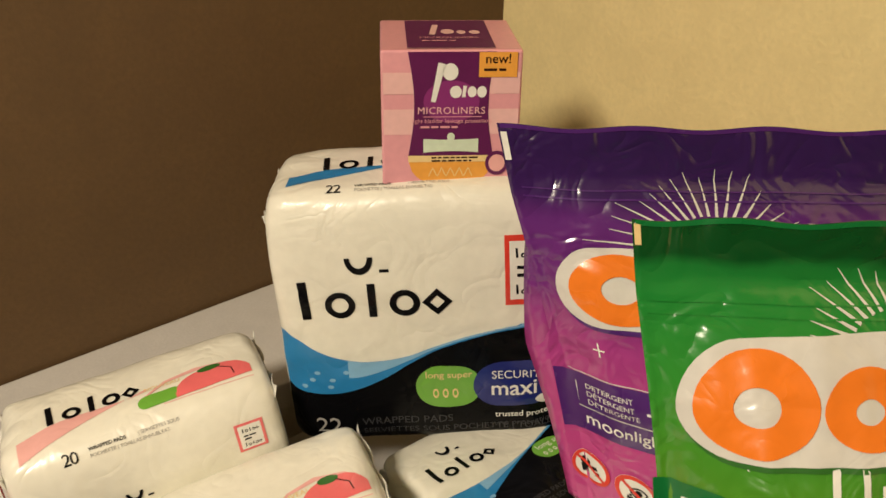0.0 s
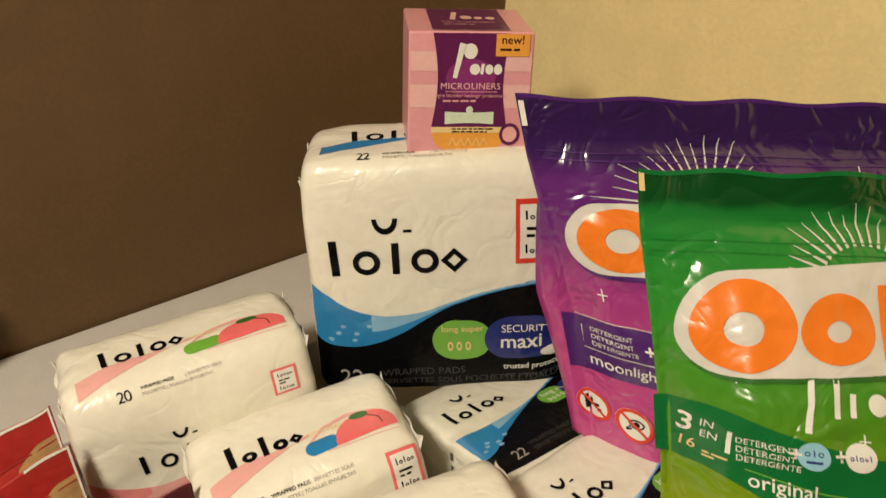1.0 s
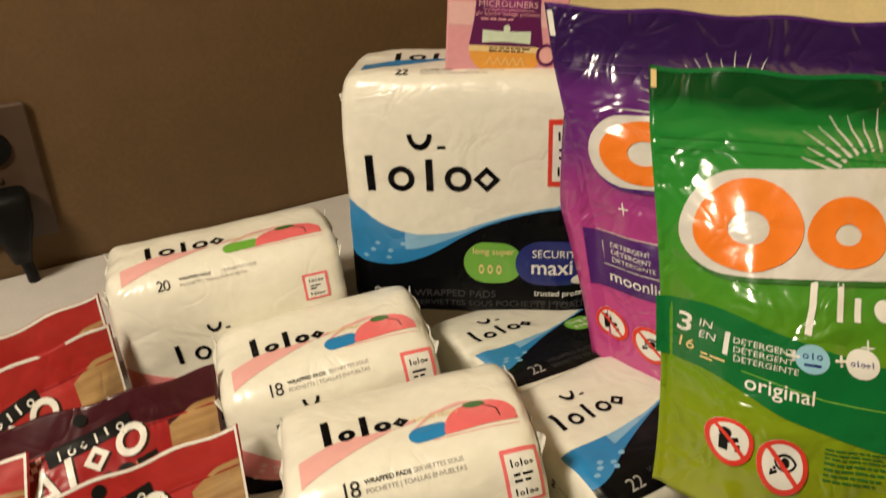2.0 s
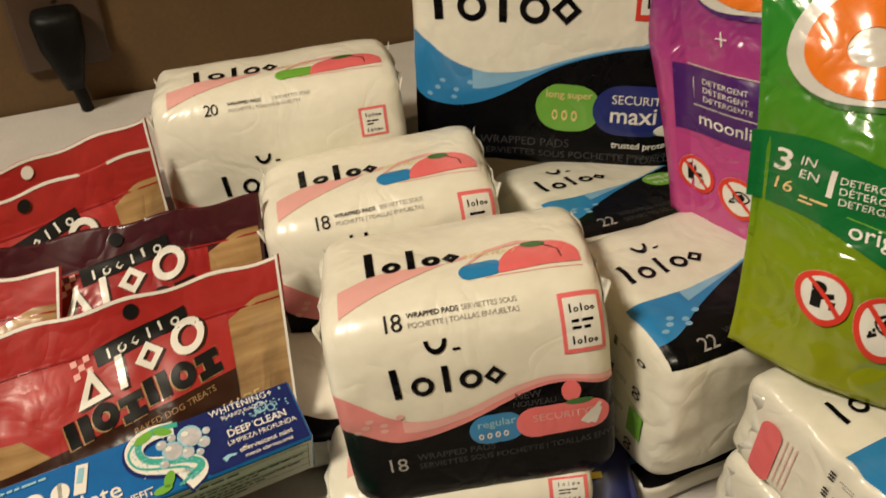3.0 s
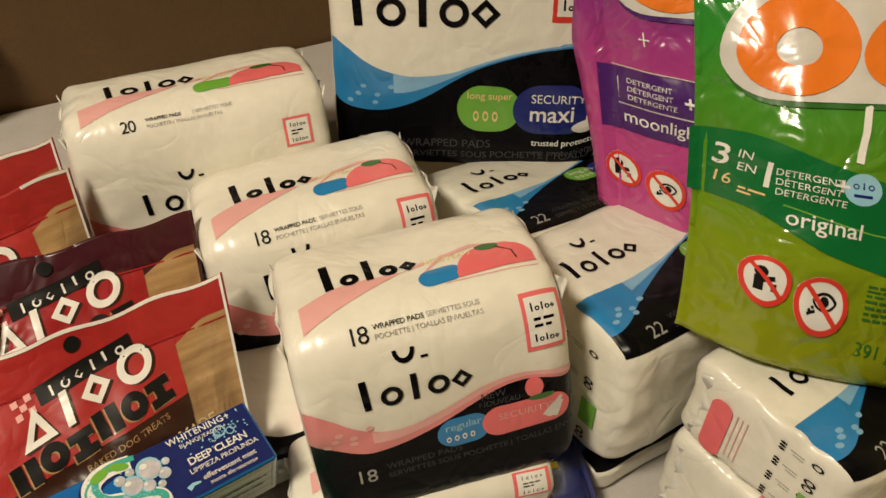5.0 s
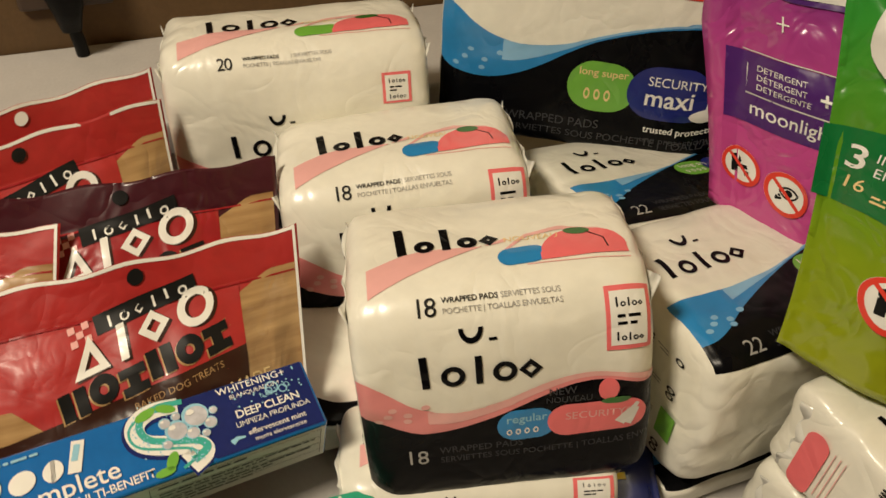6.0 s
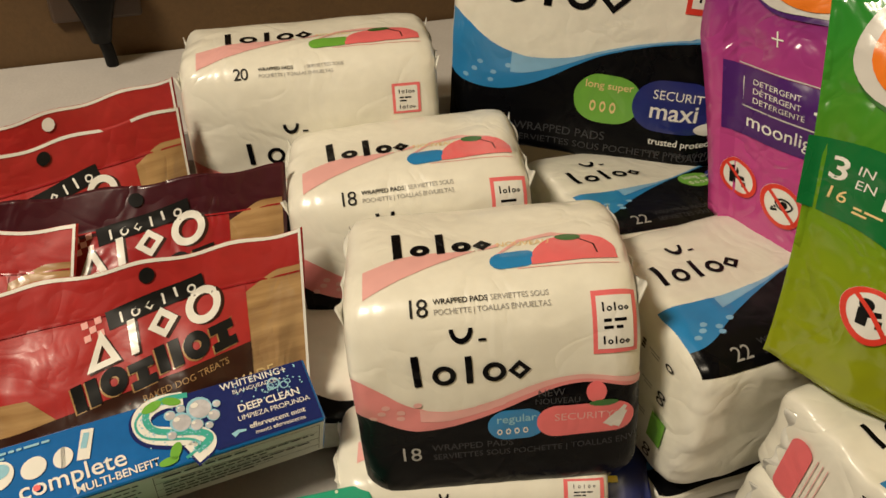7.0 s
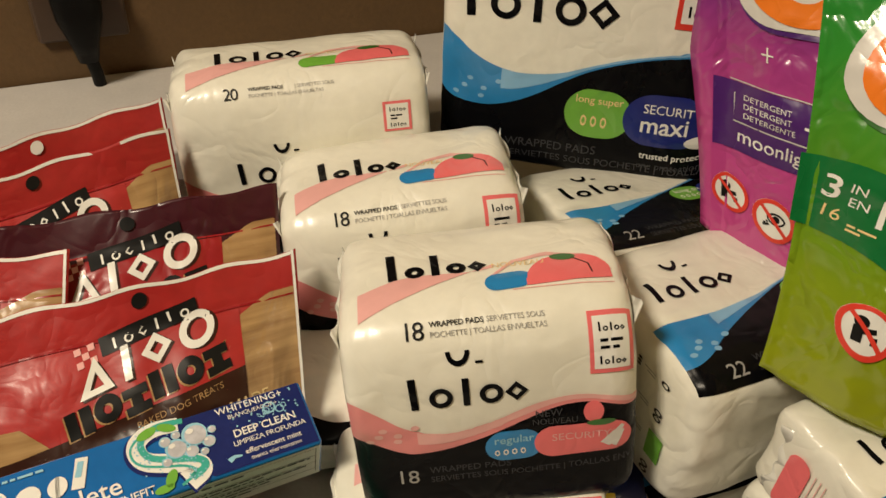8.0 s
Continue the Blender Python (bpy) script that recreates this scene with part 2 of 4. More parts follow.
class Pouch:
    """A filled stand-up pouch. Local: x across, z up from the bottom edge, front towards -y."""

    def __init__(self, w, h, d, seed, taper=0.08, sag=0.012, seal=0.03, fin=0.006, crumple=0.0022, peak=0.28, skew=0.0):
        self.w, self.h, self.d, self.taper, self.sag, self.seal, self.fin, self.crumple, self.peak = w, h, d, taper, sag, seal, fin, crumple, peak
        self.skew = skew
        self.shift = Vector((seed * 2.3, seed * 4.1, seed * 1.7))

    def half(self, f):
        return self.w / 2 * (1 - self.taper * math.sin(math.pi * min(1, f / 0.85) ** 0.8) - 0.35 * self.taper * (1 - f))

    def front(self, a, b, off=0.0, side=-1):
        u = 2 * a / self.w
        f = max(0.0, min(1.0, b / self.h))
        half = self.half(f)
        x = u * half
        top = max(0.0, min(1.0, (self.h - self.seal - b) / (self.h * 0.5)))
        deep = self.d * (top ** 0.7) * (1 - 0.35 * max(0.0, (self.peak - f) / self.peak) ** 2)
        inner = max(0.0, 1 - (abs(x) / max(1e-6, half - self.fin)) ** 2.6)
        y = -deep * inner ** 0.75
        q = Vector((x, 0, b)) + self.shift
        k = noise.noise(q * 22) + 0.6 * noise.noise(Vector((q.x * 70, 3, q.z * 24))) - 0.9 * abs(noise.noise(Vector((q.x * 30, 7, q.z * 60))))
        y -= self.crumple * k * (0.25 + 0.75 * min(1, 3 * top)) * min(1, 6 * inner + 0.15)
        wave = 0.0025 * math.sin(9 * u / 2 + self.shift.x) * f ** 6
        z = b - self.sag * max(0.0, 1 - u * u) * (1 - f) ** 5 + 0.0012 * math.sin(11 * u + self.shift.y) * f ** 8
        x += self.skew * (1 - f)
        if side > 0:
            return Vector((x, -y * 0.55 + wave + 0.0006, z))
        return Vector((x, y - off * 1.0 + wave, z))

    def face(self, a, b, off=0.0):
        f = max(0.0, min(1.0, b / self.h))
        return self.front(a * self.w / 2 / self.half(f), b, off)

    def body(self, parent, material, name="film_body", hole=None):
        na, nb = 56, 70
        verts, faces = [], []
        for side in (-1, 1):
            for j in range(nb + 1):
                for i in range(na + 1):
                    a = self.w / 2 * spow(-1 + 2 * i / na, 0.85)
                    verts.append(self.front(a, self.h * j / nb, 0.0, side))
        row = na + 1
        half = row * (nb + 1)
        for j in range(nb):
            for i in range(na):
                p = j * row + i
                faces.append((p, p + 1, p + row + 1, p + row))
                q = half + p
                faces.append((q, q + row, q + row + 1, q + 1))
        for i in range(na):
            faces.append((i, half + i, half + i + 1, i + 1))
            t = nb * row + i
            faces.append((t, t + 1, half + t + 1, half + t))
        for j in range(nb):
            p = j * row
            faces.append((p, p + row, half + p + row, half + p))
            p = j * row + na
            faces.append((p, half + p, half + p + row, p + row))
        me = bpy.data.meshes.new(name)
        me.from_pydata(verts, [], faces)
        return data_part(name, me, material, parent, "", True)


class Panel:
    """A flat printed face: origin, and the directions of a, b and outwards."""

    def __init__(self, o, ea, eb, en):
        self.o, self.ea, self.eb, self.en = Vector(o), Vector(ea), Vector(eb), Vector(en)

    def face(self, a, b, off=0.0):
        return self.o + self.ea * a + self.eb * b + self.en * off


# flat print shapes: (points, faces)
def grid_shape(cols, rows):
    pts, faces = [], []
    for c in cols:
        for r in rows(c):
            pts.append((c, r))
    n = len(pts) // len(cols)
    for i in range(len(cols) - 1):
        for j in range(n - 1):
            faces.append((i * n + j, (i + 1) * n + j, (i + 1) * n + j + 1, i * n + j + 1))
    return pts, faces


def band(a0, a1, lo, hi, n=40, m=8):
    cols = [a0 + (a1 - a0) * i / n for i in range(n + 1)]
    return grid_shape(cols, lambda c: [lo(c) + (hi(c) - lo(c)) * j / m for j in range(m + 1)])


def rect(a0, b0, a1, b1, n=8, m=3):
    return band(a0, a1, lambda c: b0, lambda c: b1, n, m)


def oval(ca, cb, ra, rb, n=20, m=6):
    cols = [ca - ra * math.cos(math.pi * i / n) for i in range(n + 1)]

    def hh(c):
        return rb * math.sqrt(max(0.0, 1 - ((c - ca) / ra) ** 2))
    return grid_shape(cols, lambda c: [cb + hh(c) * (-1 + 2 * j / m) for j in range(m + 1)])


def pill(a0, b0, a1, b1, slant=0.0, n=24, m=6):
    r = (b1 - b0) / 2
    cb = (b0 + b1) / 2
    cols = [a0 + r * (1 - math.cos(math.pi / 2 * i / 8)) for i in range(9)]
    cols += [a0 + r + (a1 - a0 - 2 * r) * i / n for i in range(1, n)]
    cols += [a1 - r + r * math.sin(math.pi / 2 * i / 8) for i in range(9)]

    def hh(c):
        e = max(a0 + r - c, c - a1 + r, 0)
        return math.sqrt(max(0.0, r * r - e * e))
    return grid_shape(cols, lambda c: [cb + slant * (c - a0) + hh(c) * (-1 + 2 * j / m) for j in range(m + 1)])


def arc(ca, cb, r0, r1, t0=0.0, t1=360.0, n=32, squash=1.0):
    pts, faces = [], []
    for i in range(n + 1):
        t = radians(t0 + (t1 - t0) * i / n)
        for r in (r0, (r0 + r1) / 2, r1):
            pts.append((ca + r * math.cos(t), cb + r * math.sin(t) * squash))
    for i in range(n):
        for j in range(2):
            faces.append((i * 3 + j, i * 3 + j + 1, i * 3 + j + 4, i * 3 + j + 3))
    return pts, faces


def stroke(pts2, wide, n=6):
    """A bar along a bent line, narrower where the second number of a pair says so."""
    pts, faces = [], []
    dense = []
    for (x0, y0), (x1, y1) in zip(pts2, pts2[1:]):
        for i in range(n):
            dense.append((x0 + (x1 - x0) * i / n, y0 + (y1 - y0) * i / n))
    dense.append(pts2[-1])
    for i, (x, y) in enumerate(dense):
        p, q = dense[max(0, i - 1)], dense[min(len(dense) - 1, i + 1)]
        dx, dy = q[0] - p[0], q[1] - p[1]
        ll = math.hypot(dx, dy) or 1
        f = i / (len(dense) - 1)
        ww = (wide[0] + (wide[1] - wide[0]) * f) / 2 if isinstance(wide, tuple) else wide / 2
        pts += [(x - dy / ll * ww, y + dx / ll * ww), (x + dy / ll * ww, y - dx / ll * ww)]
    for i in range(len(dense) - 1):
        faces.append((2 * i, 2 * i + 1, 2 * i + 3, 2 * i + 2))
    return pts, faces


def join(*shapes):
    pts, faces = [], []
    for p, f in shapes:
        k = len(pts)
        pts += p
        faces += [tuple(i + k for i in g) for g in f]
    return pts, faces


def placed(shape, a, b, turn=0.0, sx=1.0, sy=None, shear=0.0):
    c, s = math.cos(radians(turn)), math.sin(radians(turn))
    sy = sx if sy is None else sy
    out = []
    for x, y in shape[0]:
        x, y = x * sx + y * sy * shear, y * sy
        out.append((a + c * x - s * y, b + s * x + c * y))
    return out, shape[1]


LETTERS = {}


def text(words, size, align="LEFT", space=1.0, bold=0.0):
    """Lettering in the built-in font, its height about 0.7 of the size, on the baseline 0."""
    key = (words, align, space, bold)
    if key not in LETTERS:
        cu = bpy.data.curves.new("lettering", "FONT")
        cu.body, cu.size, cu.align_x, cu.space_character, cu.resolution_u, cu.offset = words, 1.0, align, space, 3, bold
        ob = bpy.data.objects.new("lettering", cu)
        scene.collection.objects.link(ob)
        me = bpy.data.meshes.new_from_object(ob.evaluated_get(bpy.context.evaluated_depsgraph_get()))
        LETTERS[key] = ([(v.co.x, v.co.y) for v in me.vertices], [tuple(p.vertices) for p in me.polygons])
        bpy.data.objects.remove(ob)
        bpy.data.curves.remove(cu)
        bpy.data.meshes.remove(me)
    p, f = LETTERS[key]
    return [(x * size, y * size) for x, y in p], f


def bars(width, rows, high, gap, seed=0, fill=0.8):
    """Lines of writing too small to read, as short bars."""
    rng = random.Random(seed)
    out = []
    for r in range(rows):
        x, b = 0.0, -r * (high + gap)
        end = width * (1 if r < rows - 1 else rng.uniform(0.5, 0.95))
        while x < end - high:
            l = min(end - x, high * rng.uniform(1.4, 5.0))
            out.append(rect(x, b, x + l, b + high * fill, 2, 1))
            x += l + high * 0.7
    return join(*out)


def refined(shape, most=0.0045):
    """The same print shape with its long edges split, so that it can follow a curved surface."""
    longest = max((math.dist(shape[0][g[i]], shape[0][g[i - 1]]) for g in shape[1] for i in range(len(g))), default=0)
    if longest < 0.007:
        return shape
    bm = bmesh.new()
    vs = [bm.verts.new((a, b, 0)) for a, b in shape[0]]
    for g in shape[1]:
        if len(set(g)) > 2:
            try:
                bm.faces.new([vs[i] for i in g])
            except ValueError:
                pass
    bmesh.ops.triangulate(bm, faces=[f for f in bm.faces if len(f.verts) > 4])
    for _ in range(4):
        far = [e for e in bm.edges if e.calc_length() > most]
        if not far:
            break
        bmesh.ops.subdivide_edges(bm, edges=far, cuts=1)
        bmesh.ops.triangulate(bm, faces=[f for f in bm.faces if len(f.verts) > 4])
    bm.verts.index_update()
    out = [(v.co.x, v.co.y) for v in bm.verts], [tuple(v.index for v in f.verts) for f in bm.faces]
    bm.free()
    return out


def printed(name, surface, shape, off, material, parent, label=""):
    """Lays a print shape on a surface (a pack, pouch or panel), off metres proud of it."""
    shape = refined(shape)
    me = bpy.data.meshes.new(name)
    me.from_pydata([surface(a, b, off) for a, b in shape[0]], [], shape[1])
    return data_part(name, me, material, parent, label, True)


def plain_word(n, width, high, seed=1, weight=0.15):
    """A brand word as a row of plain line shapes: bars, rings and crossed strokes."""
    step = width / n
    thick = weight * high
    out = []
    for i in range(n):
        x = i * step
        kind = (0, 1, 2, 1, 3, 2)[(i + seed) % 6]
        r = min(step * 0.47, high * 0.36)
        c = x + step * 0.5
        if kind == 0:
            out.append(stroke([(c - step * 0.06, 0), (c - step * 0.12, high)], thick * 1.35))
        elif kind == 1:
            out.append(arc(c, r * 0.98, r - thick, r, 0, 360, 26))
        elif kind == 2:
            out.append(stroke([(c, 0), (c, high * 0.88)], thick * 1.2))
        else:
            out.append(arc(c, r * 0.98, r - thick * 1.2, r, 0, 360, 4))
    return join(*out)


# ---- the room ----
WALL = pose(-0.421, 0.170, 0, 0, 0, 34.8)


def setting(name, bm, material, label, m=WALL, category="wall"):
    bm.transform(m)
    return tagged(part(name, bm, material), label, category, kind="structure")


setting("wall_north", block(-2.2, 0, 0, 0.70, 0.12, 2.42), BROWN, "dark brown wall along the shelf")
setting("wall_east", block(0.58, -3.2, 0, 0.70, 0, 2.42), YELLOW, "pale yellow painted wall beside the shelf")
# south and west walls: unseen, added in dark brown to keep ambient bounce low
setting("wall_south", block(-2.2, -3.32, 0, 0.70, -3.2, 2.42), BROWN, "unseen dark brown wall, added to cut bounced light")
setting("wall_west", block(-2.32, -3.32, 0, -2.2, 0.12, 2.42), BROWN, "unseen dark brown end wall, added to cut bounced light")
setting("floor", block(-2.32, -3.32, -0.1, 0.70, 0.12, 0), FLOORMAT, "plain brown vinyl floor", category="floor")
setting("ceiling", block(-2.32, -3.32, 2.42, 0.70, 0.12, 2.54), CEIL, "plain off-white painted ceiling", category="ceiling")

LEDGE = 0.90
TABLE = 0.84
ledge = thing("shelf", WALL, "grey laminate shelf top along the brown wall", "shelf")
part("top", block(-1.6, -0.13, LEDGE - 0.03, 0.578, -0.002, LEDGE, 0.0025), GREY, ledge)
part("body", block(-1.59, -0.12, 0.0, 0.578, -0.004, LEDGE - 0.031), CARCASS, ledge)
table = thing("table", WALL, "low grey worktop under the piled shopping", "table")
part("tabletop", block(-1.6, -0.80, TABLE - 0.03, 0.578, -0.133, TABLE, 0.0025), GREY, table)
for lx in (-1.54, 0.5):
    part("leg", block(lx, -0.77, 0, lx + 0.05, -0.72, TABLE - 0.031, 0.004), CARCASS, table)
    part("leg", block(lx, -0.30, 0, lx + 0.05, -0.25, TABLE - 0.031, 0.004), CARCASS, table)

# wall plate with its plug and flex
plate = thing("wall_socket", WALL @ pose(0.003, -0.001, 0), "dark brown double socket plate with a black plug in it", "socket")
bm = block(-0.0355, -0.006, 0.936, 0.0355, 0, 1.064, 0.003, 3)
part("cover_plate", bm, PLATE, plate)
for zc in (0.972, 1.028):
    bm = bmesh.new()
    bmesh.ops.create_cone(bm, cap_ends=True, segments=28, radius1=0.0165, radius2=0.0155, depth=0.003)
    bm.transform(pose(0, -0.0072, zc, 90, 0, 0))
    part("outlet", bm, BLACKPLASTIC, plate)
bm = bmesh.new()
bmesh.ops.create_cone(bm, cap_ends=True, segments=10, radius1=0.0032, radius2=0.0030, depth=0.002)
bm.transform(pose(0, -0.0068, 1.0, 90, 0, 0))
part("screw", bm, PLATE, plate)


def flex(name, pts, radius, material, parent):
    cu = bpy.data.curves.new(name, "CURVE")
    cu.dimensions, cu.bevel_depth, cu.bevel_resolution, cu.use_fill_caps = "3D", radius, 4, True
    sp = cu.splines.new("BEZIER")
    sp.bezier_points.add(len(pts) - 1)
    for bp, p in zip(sp.bezier_points, pts):
        bp.co = p
        bp.handle_left_type = bp.handle_right_type = "AUTO"
    tmp = bpy.data.objects.new(name, cu)
    scene.collection.objects.link(tmp)
    me = bpy.data.meshes.new_from_object(tmp.evaluated_get(bpy.context.evaluated_depsgraph_get()))
    bpy.data.objects.remove(tmp)
    return data_part(name, me, material, parent, "", True)


plug = thing("plug", WALL @ pose(0.003, -0.009, 0.972), "black moulded plug with its cable hanging behind the shelf", "plug")
bm = bmesh.new()
for k, (zz, hw, hd) in enumerate([(0.022, 0.017, 0.010), (0.016, 0.0195, 0.014), (-0.006, 0.018, 0.016), (-0.028, 0.0115, 0.013), (-0.045, 0.008, 0.009)]):
    ring = [bm.verts.new((hw * spow(math.cos(t), 0.6), -0.012 + hd * spow(math.sin(t), 0.6), zz)) for t in np.linspace(0, 2 * math.pi, 20, endpoint=False)]
    if k:
        for i in range(20):
            bm.faces.new((last_ring[i], last_ring[(i + 1) % 20], ring[(i + 1) % 20], ring[i]))
    else:
        bm.faces.new(ring)
    last_ring = ring
bm.faces.new(last_ring[::-1])
bmesh.ops.recalc_face_normals(bm, faces=bm.faces)
part("plug_body", bm, BLACKPLASTIC, plug, "", True)
flex("cable", [(0, -0.012, -0.04), (0.003, -0.010, -0.058), (0.004, -0.008, -0.072)], 0.0052, BLACKPLASTIC, plug)


# ---- film-wrapped packs ----
def curve_of(points):
    xs, ys = zip(*points)
    fine = np.linspace(0, 1, 161)
    v = np.interp(fine, xs, ys)
    for _ in range(3):
        pad = np.concatenate([[v[0]] * 6, v, [v[-1]] * 6])
        v = np.convolve(pad, np.ones(13) / 13, "valid")
    return lambda u: float(np.interp(u, fine, v))


WAVE_HI = curve_of([(0, 0.19), (0.06, 0.14), (0.19, 0.015), (0.31, -0.025), (0.49, 0.013), (0.635, 0.085), (0.80, 0.115), (0.99, 0.07), (1, 0.07)])
WAVE_LO = curve_of([(0, -0.01), (0.06, -0.04), (0.175, -0.105), (0.28, -0.112), (0.46, -0.056), (0.58, 0.0), (0.71, 0.062), (0.845, 0.078), (0.98, 0.025), (1, 0.02)])
FLAT_HI = curve_of([(0, -0.085), (0.25, -0.10), (0.45, -0.075), (0.6, -0.03), (0.8, 0.05), (1, 0.12)])
FLAT_LO = curve_of([(0, -0.36), (0.10, -0.33), (0.2, -0.24), (0.42, -0.12), (0.55, -0.06), (0.75, 0.015), (1, 0.10)])
BIG_HI = curve_of([(0, 0.03), (0.06, -0.03), (0.16, -0.10), (0.28, -0.135), (0.45, -0.112), (0.64, -0.043), (0.85, 0.003), (1, 0.01)])
BIG_LO = curve_of([(0, -0.24), (0.1, -0.265), (0.2, -0.262), (0.32, -0.22), (0.46, -0.134), (0.58, -0.077), (0.74, -0.03), (0.9, -0.008), (1, -0.006)])


def pad_pack(m, label, w, h, d, seed, count, blue=False, big=False, badge=None, group="packs of pads", crumple=0.0021, top=True, tall=False, end_pill=False, plain=False):
    """A pack of wrapped pads: white film, a swept colour band over a black foot, badges and small print."""
    ob = thing("pad_pack", m, label, "pack of pads", group)
    pk = Pack(w, h, d, seed, 9.0 if top else 7.0, 12.0, crumple, (6.5 if big else 3.7) if top else 7.0)
    pk.body(ob)
    f = pk.face
    if plain:
        printed("black_foot", f, band(-0.46 * w, 0.46 * w, lambda a: -0.485 * h, lambda a: -0.22 * h + 0.01 * math.sin(60 * a), 40, 8), 0.0005, BLACK, ob, "crumpled black printed foot")
        return ob
    hi, lo = (BIG_HI, BIG_LO) if big or tall else (WAVE_HI, WAVE_LO) if top else (FLAT_HI, FLAT_LO)
    tone, pale = (BLUE, BLUE_PALE) if blue else (PINK, PINK_PALE)
    e = (0.487 if top else 0.478) * w
    un = lambda a: (a + e) / (2 * e)
    printed("colour_band", f, band(-e, e, lambda a: lo(un(a)) * h - 0.001, lambda a: hi(un(a)) * h, 60, 8), 0.0004, tone, ob, "swept %s printed band" % ("blue" if blue else "pink"))
    printed("pale_sweep", f, band(-e * 0.55, e, lambda a: (lo(un(a)) + (hi(un(a)) - lo(un(a))) * 0.45) * h, lambda a: hi(un(a)) * h, 50, 5), 0.0006, pale, ob)
    printed("black_foot", f, band(-e, e, lambda a: (-0.56 if top else -0.485) * h, lambda a: lo(un(a)) * h, 60, 12), 0.0005, BLACK, ob, "glossy black printed foot")
    # brand word as plain shapes
    a0, wl, b0, hh = (-0.435 * w, 0.55 * w, 0.055 * h, 0.145 * h) if big else (-0.30 * w, 0.45 * w, -0.03 * h, 0.12 * h) if tall else (-0.30 * w, 0.42 * w, 0.115 * h, 0.14 * h) if top else (-0.41 * w, 0.37 * w, 0.04 * h, 0.135 * h)
    printed("wordmark", f, placed(plain_word(5, wl, hh, 0), a0, b0), 0.0007, BLACK, ob, "black plain-shape wordmark")
    ua = a0 + wl * (0.46 if not big else 0.44)
    ub = b0 + hh * (1.25 if not big else 1.12)
    printed("small_mark", f, join(arc(ua, ub + 0.44 * hh, 0.20 * hh, 0.32 * hh, 180, 360, 18, 1.35), rect(ua + 0.45 * hh, ub + 0.05 * hh, ua + 0.66 * hh, ub + 0.13 * hh, 2, 1)), 0.0007, BLACK, ob)
    # framed note
    fa, fb, fw, fh = (0.29 * w, 0.08 * h, 0.16 * w, 0.26 * h) if big else (0.31 * w, 0.175 * h, 0.11 * w, 0.15 * h) if tall else (0.325 * w, 0.20 * h, 0.145 * w, 0.25 * h)
    printed("note_frame", f, rect(fa, fb, fa + fw, fb + fh, 8, 8), 0.0006, PINK_HOT if not big else REDINK, ob)
    note = printed("note", f, rect(fa + 0.1 * fw, fb + 0.08 * fh, fa + 0.9 * fw, fb + 0.92 * fh, 8, 8), 0.0008, WHITEINK, ob)
    printed("note_print", f, join(placed(plain_word(5, 0.62 * fw, 0.14 * fh, 0), fa + 0.2 * fw, fb + 0.68 * fh), placed(plain_word(5, 0.62 * fw, 0.14 * fh, 0), fa + 0.2 * fw, fb + 0.16 * fh), placed(bars(0.5 * fw, 2, 0.06 * fh, 0.05 * fh, seed), fa + 0.25 * fw, fb + 0.52 * fh)), 0.0010, BLACK, note)
    # badges
    if big:
        g0, g1, v1, bl, bh = -0.035 * w, 0.20 * w, 0.46 * w, -0.335 * h, -0.155 * h
    else:
        g0, g1, v1, bl, bh = (-0.04 if top else 0.07) * w, (0.16 if top else 0.25) * w, 0.465 * w, -0.190 * h, -0.035 * h
    first, second = (LEAF, NAVY) if blue else (BLUE, PINK_HOT)
    if badge == "green":
        first = LEAF
    sb = printed("size_badge", f, pill(g0, bl, g1, bh), 0.0007, first, ob, "rounded %s size badge" % ("green" if first is LEAF else "blue"))
    nb = printed("name_badge", f, pill(g1 - 0.03 * w, bl - 0.005 * h, v1, bh + 0.005 * h), 0.0009, second, ob, "rounded %s badge" % ("navy" if blue else "coral pink"))
    ts = (bh - bl)
    if big:
        printed("badge_text", f, placed(text("SECURITY*", ts * 0.245), g1 + 0.035 * w, bl + ts * 0.66), 0.0011, WHITEINK, nb)
        printed("badge_text", f, placed(text("maxi", ts * 0.48, bold=0.012), g1 + 0.03 * w, bl + ts * 0.27), 0.0011, WHITEINK, nb)
        printed("pad_drawing", f, join(oval(v1 - 0.02 * w, bl + ts * 0.12, 0.05 * w, ts * 0.13), oval(v1 - 0.0 * w, bl + ts * 0.26, 0.02 * w, ts * 0.2)), 0.0011, WHITEINK, nb)
        printed("badge_text", f, placed(text("long super", ts * 0.215, bold=0.01), g0 + 0.035 * w, bl + ts * 0.72), 0.0009, SAND, sb)
        printed("size_icons", f, join(*[arc(g0 + (0.07 + 0.035 * i) * w, bl + ts * 0.34, 0.006 * w, 0.011 * w, 0, 360, 14, 1.9) for i in range(3)]), 0.0009, SAND, sb)
        printed("small_text", f, placed(text("trusted protection", ts * 0.19, bold=0.01), g1 + 0.045 * w, bl - ts * 0.30), 0.0008, WHITEINK, ob)
        printed("small_text", f, placed(text("une protection", ts * 0.20), g1 + 0.04 * w, bl - ts * 0.52), 0.0008, FAINT, ob)
    else:
        word = "long super" if blue or badge == "green" else "regular"
        printed("badge_text", f, placed(text(word, ts * 0.36, bold=0.008), g0 + 0.03 * w, bl + ts * 0.6), 0.0009, WHITEINK if blue else SKYINK, sb)
        printed("size_icons", f, join(*[arc(g0 + (0.04 + 0.03 * i) * w, bl + ts * 0.30, 0.005 * w, 0.0095 * w, 0, 360, 12, 1.5) for i in range(4)]), 0.0009, WHITEINK, sb)
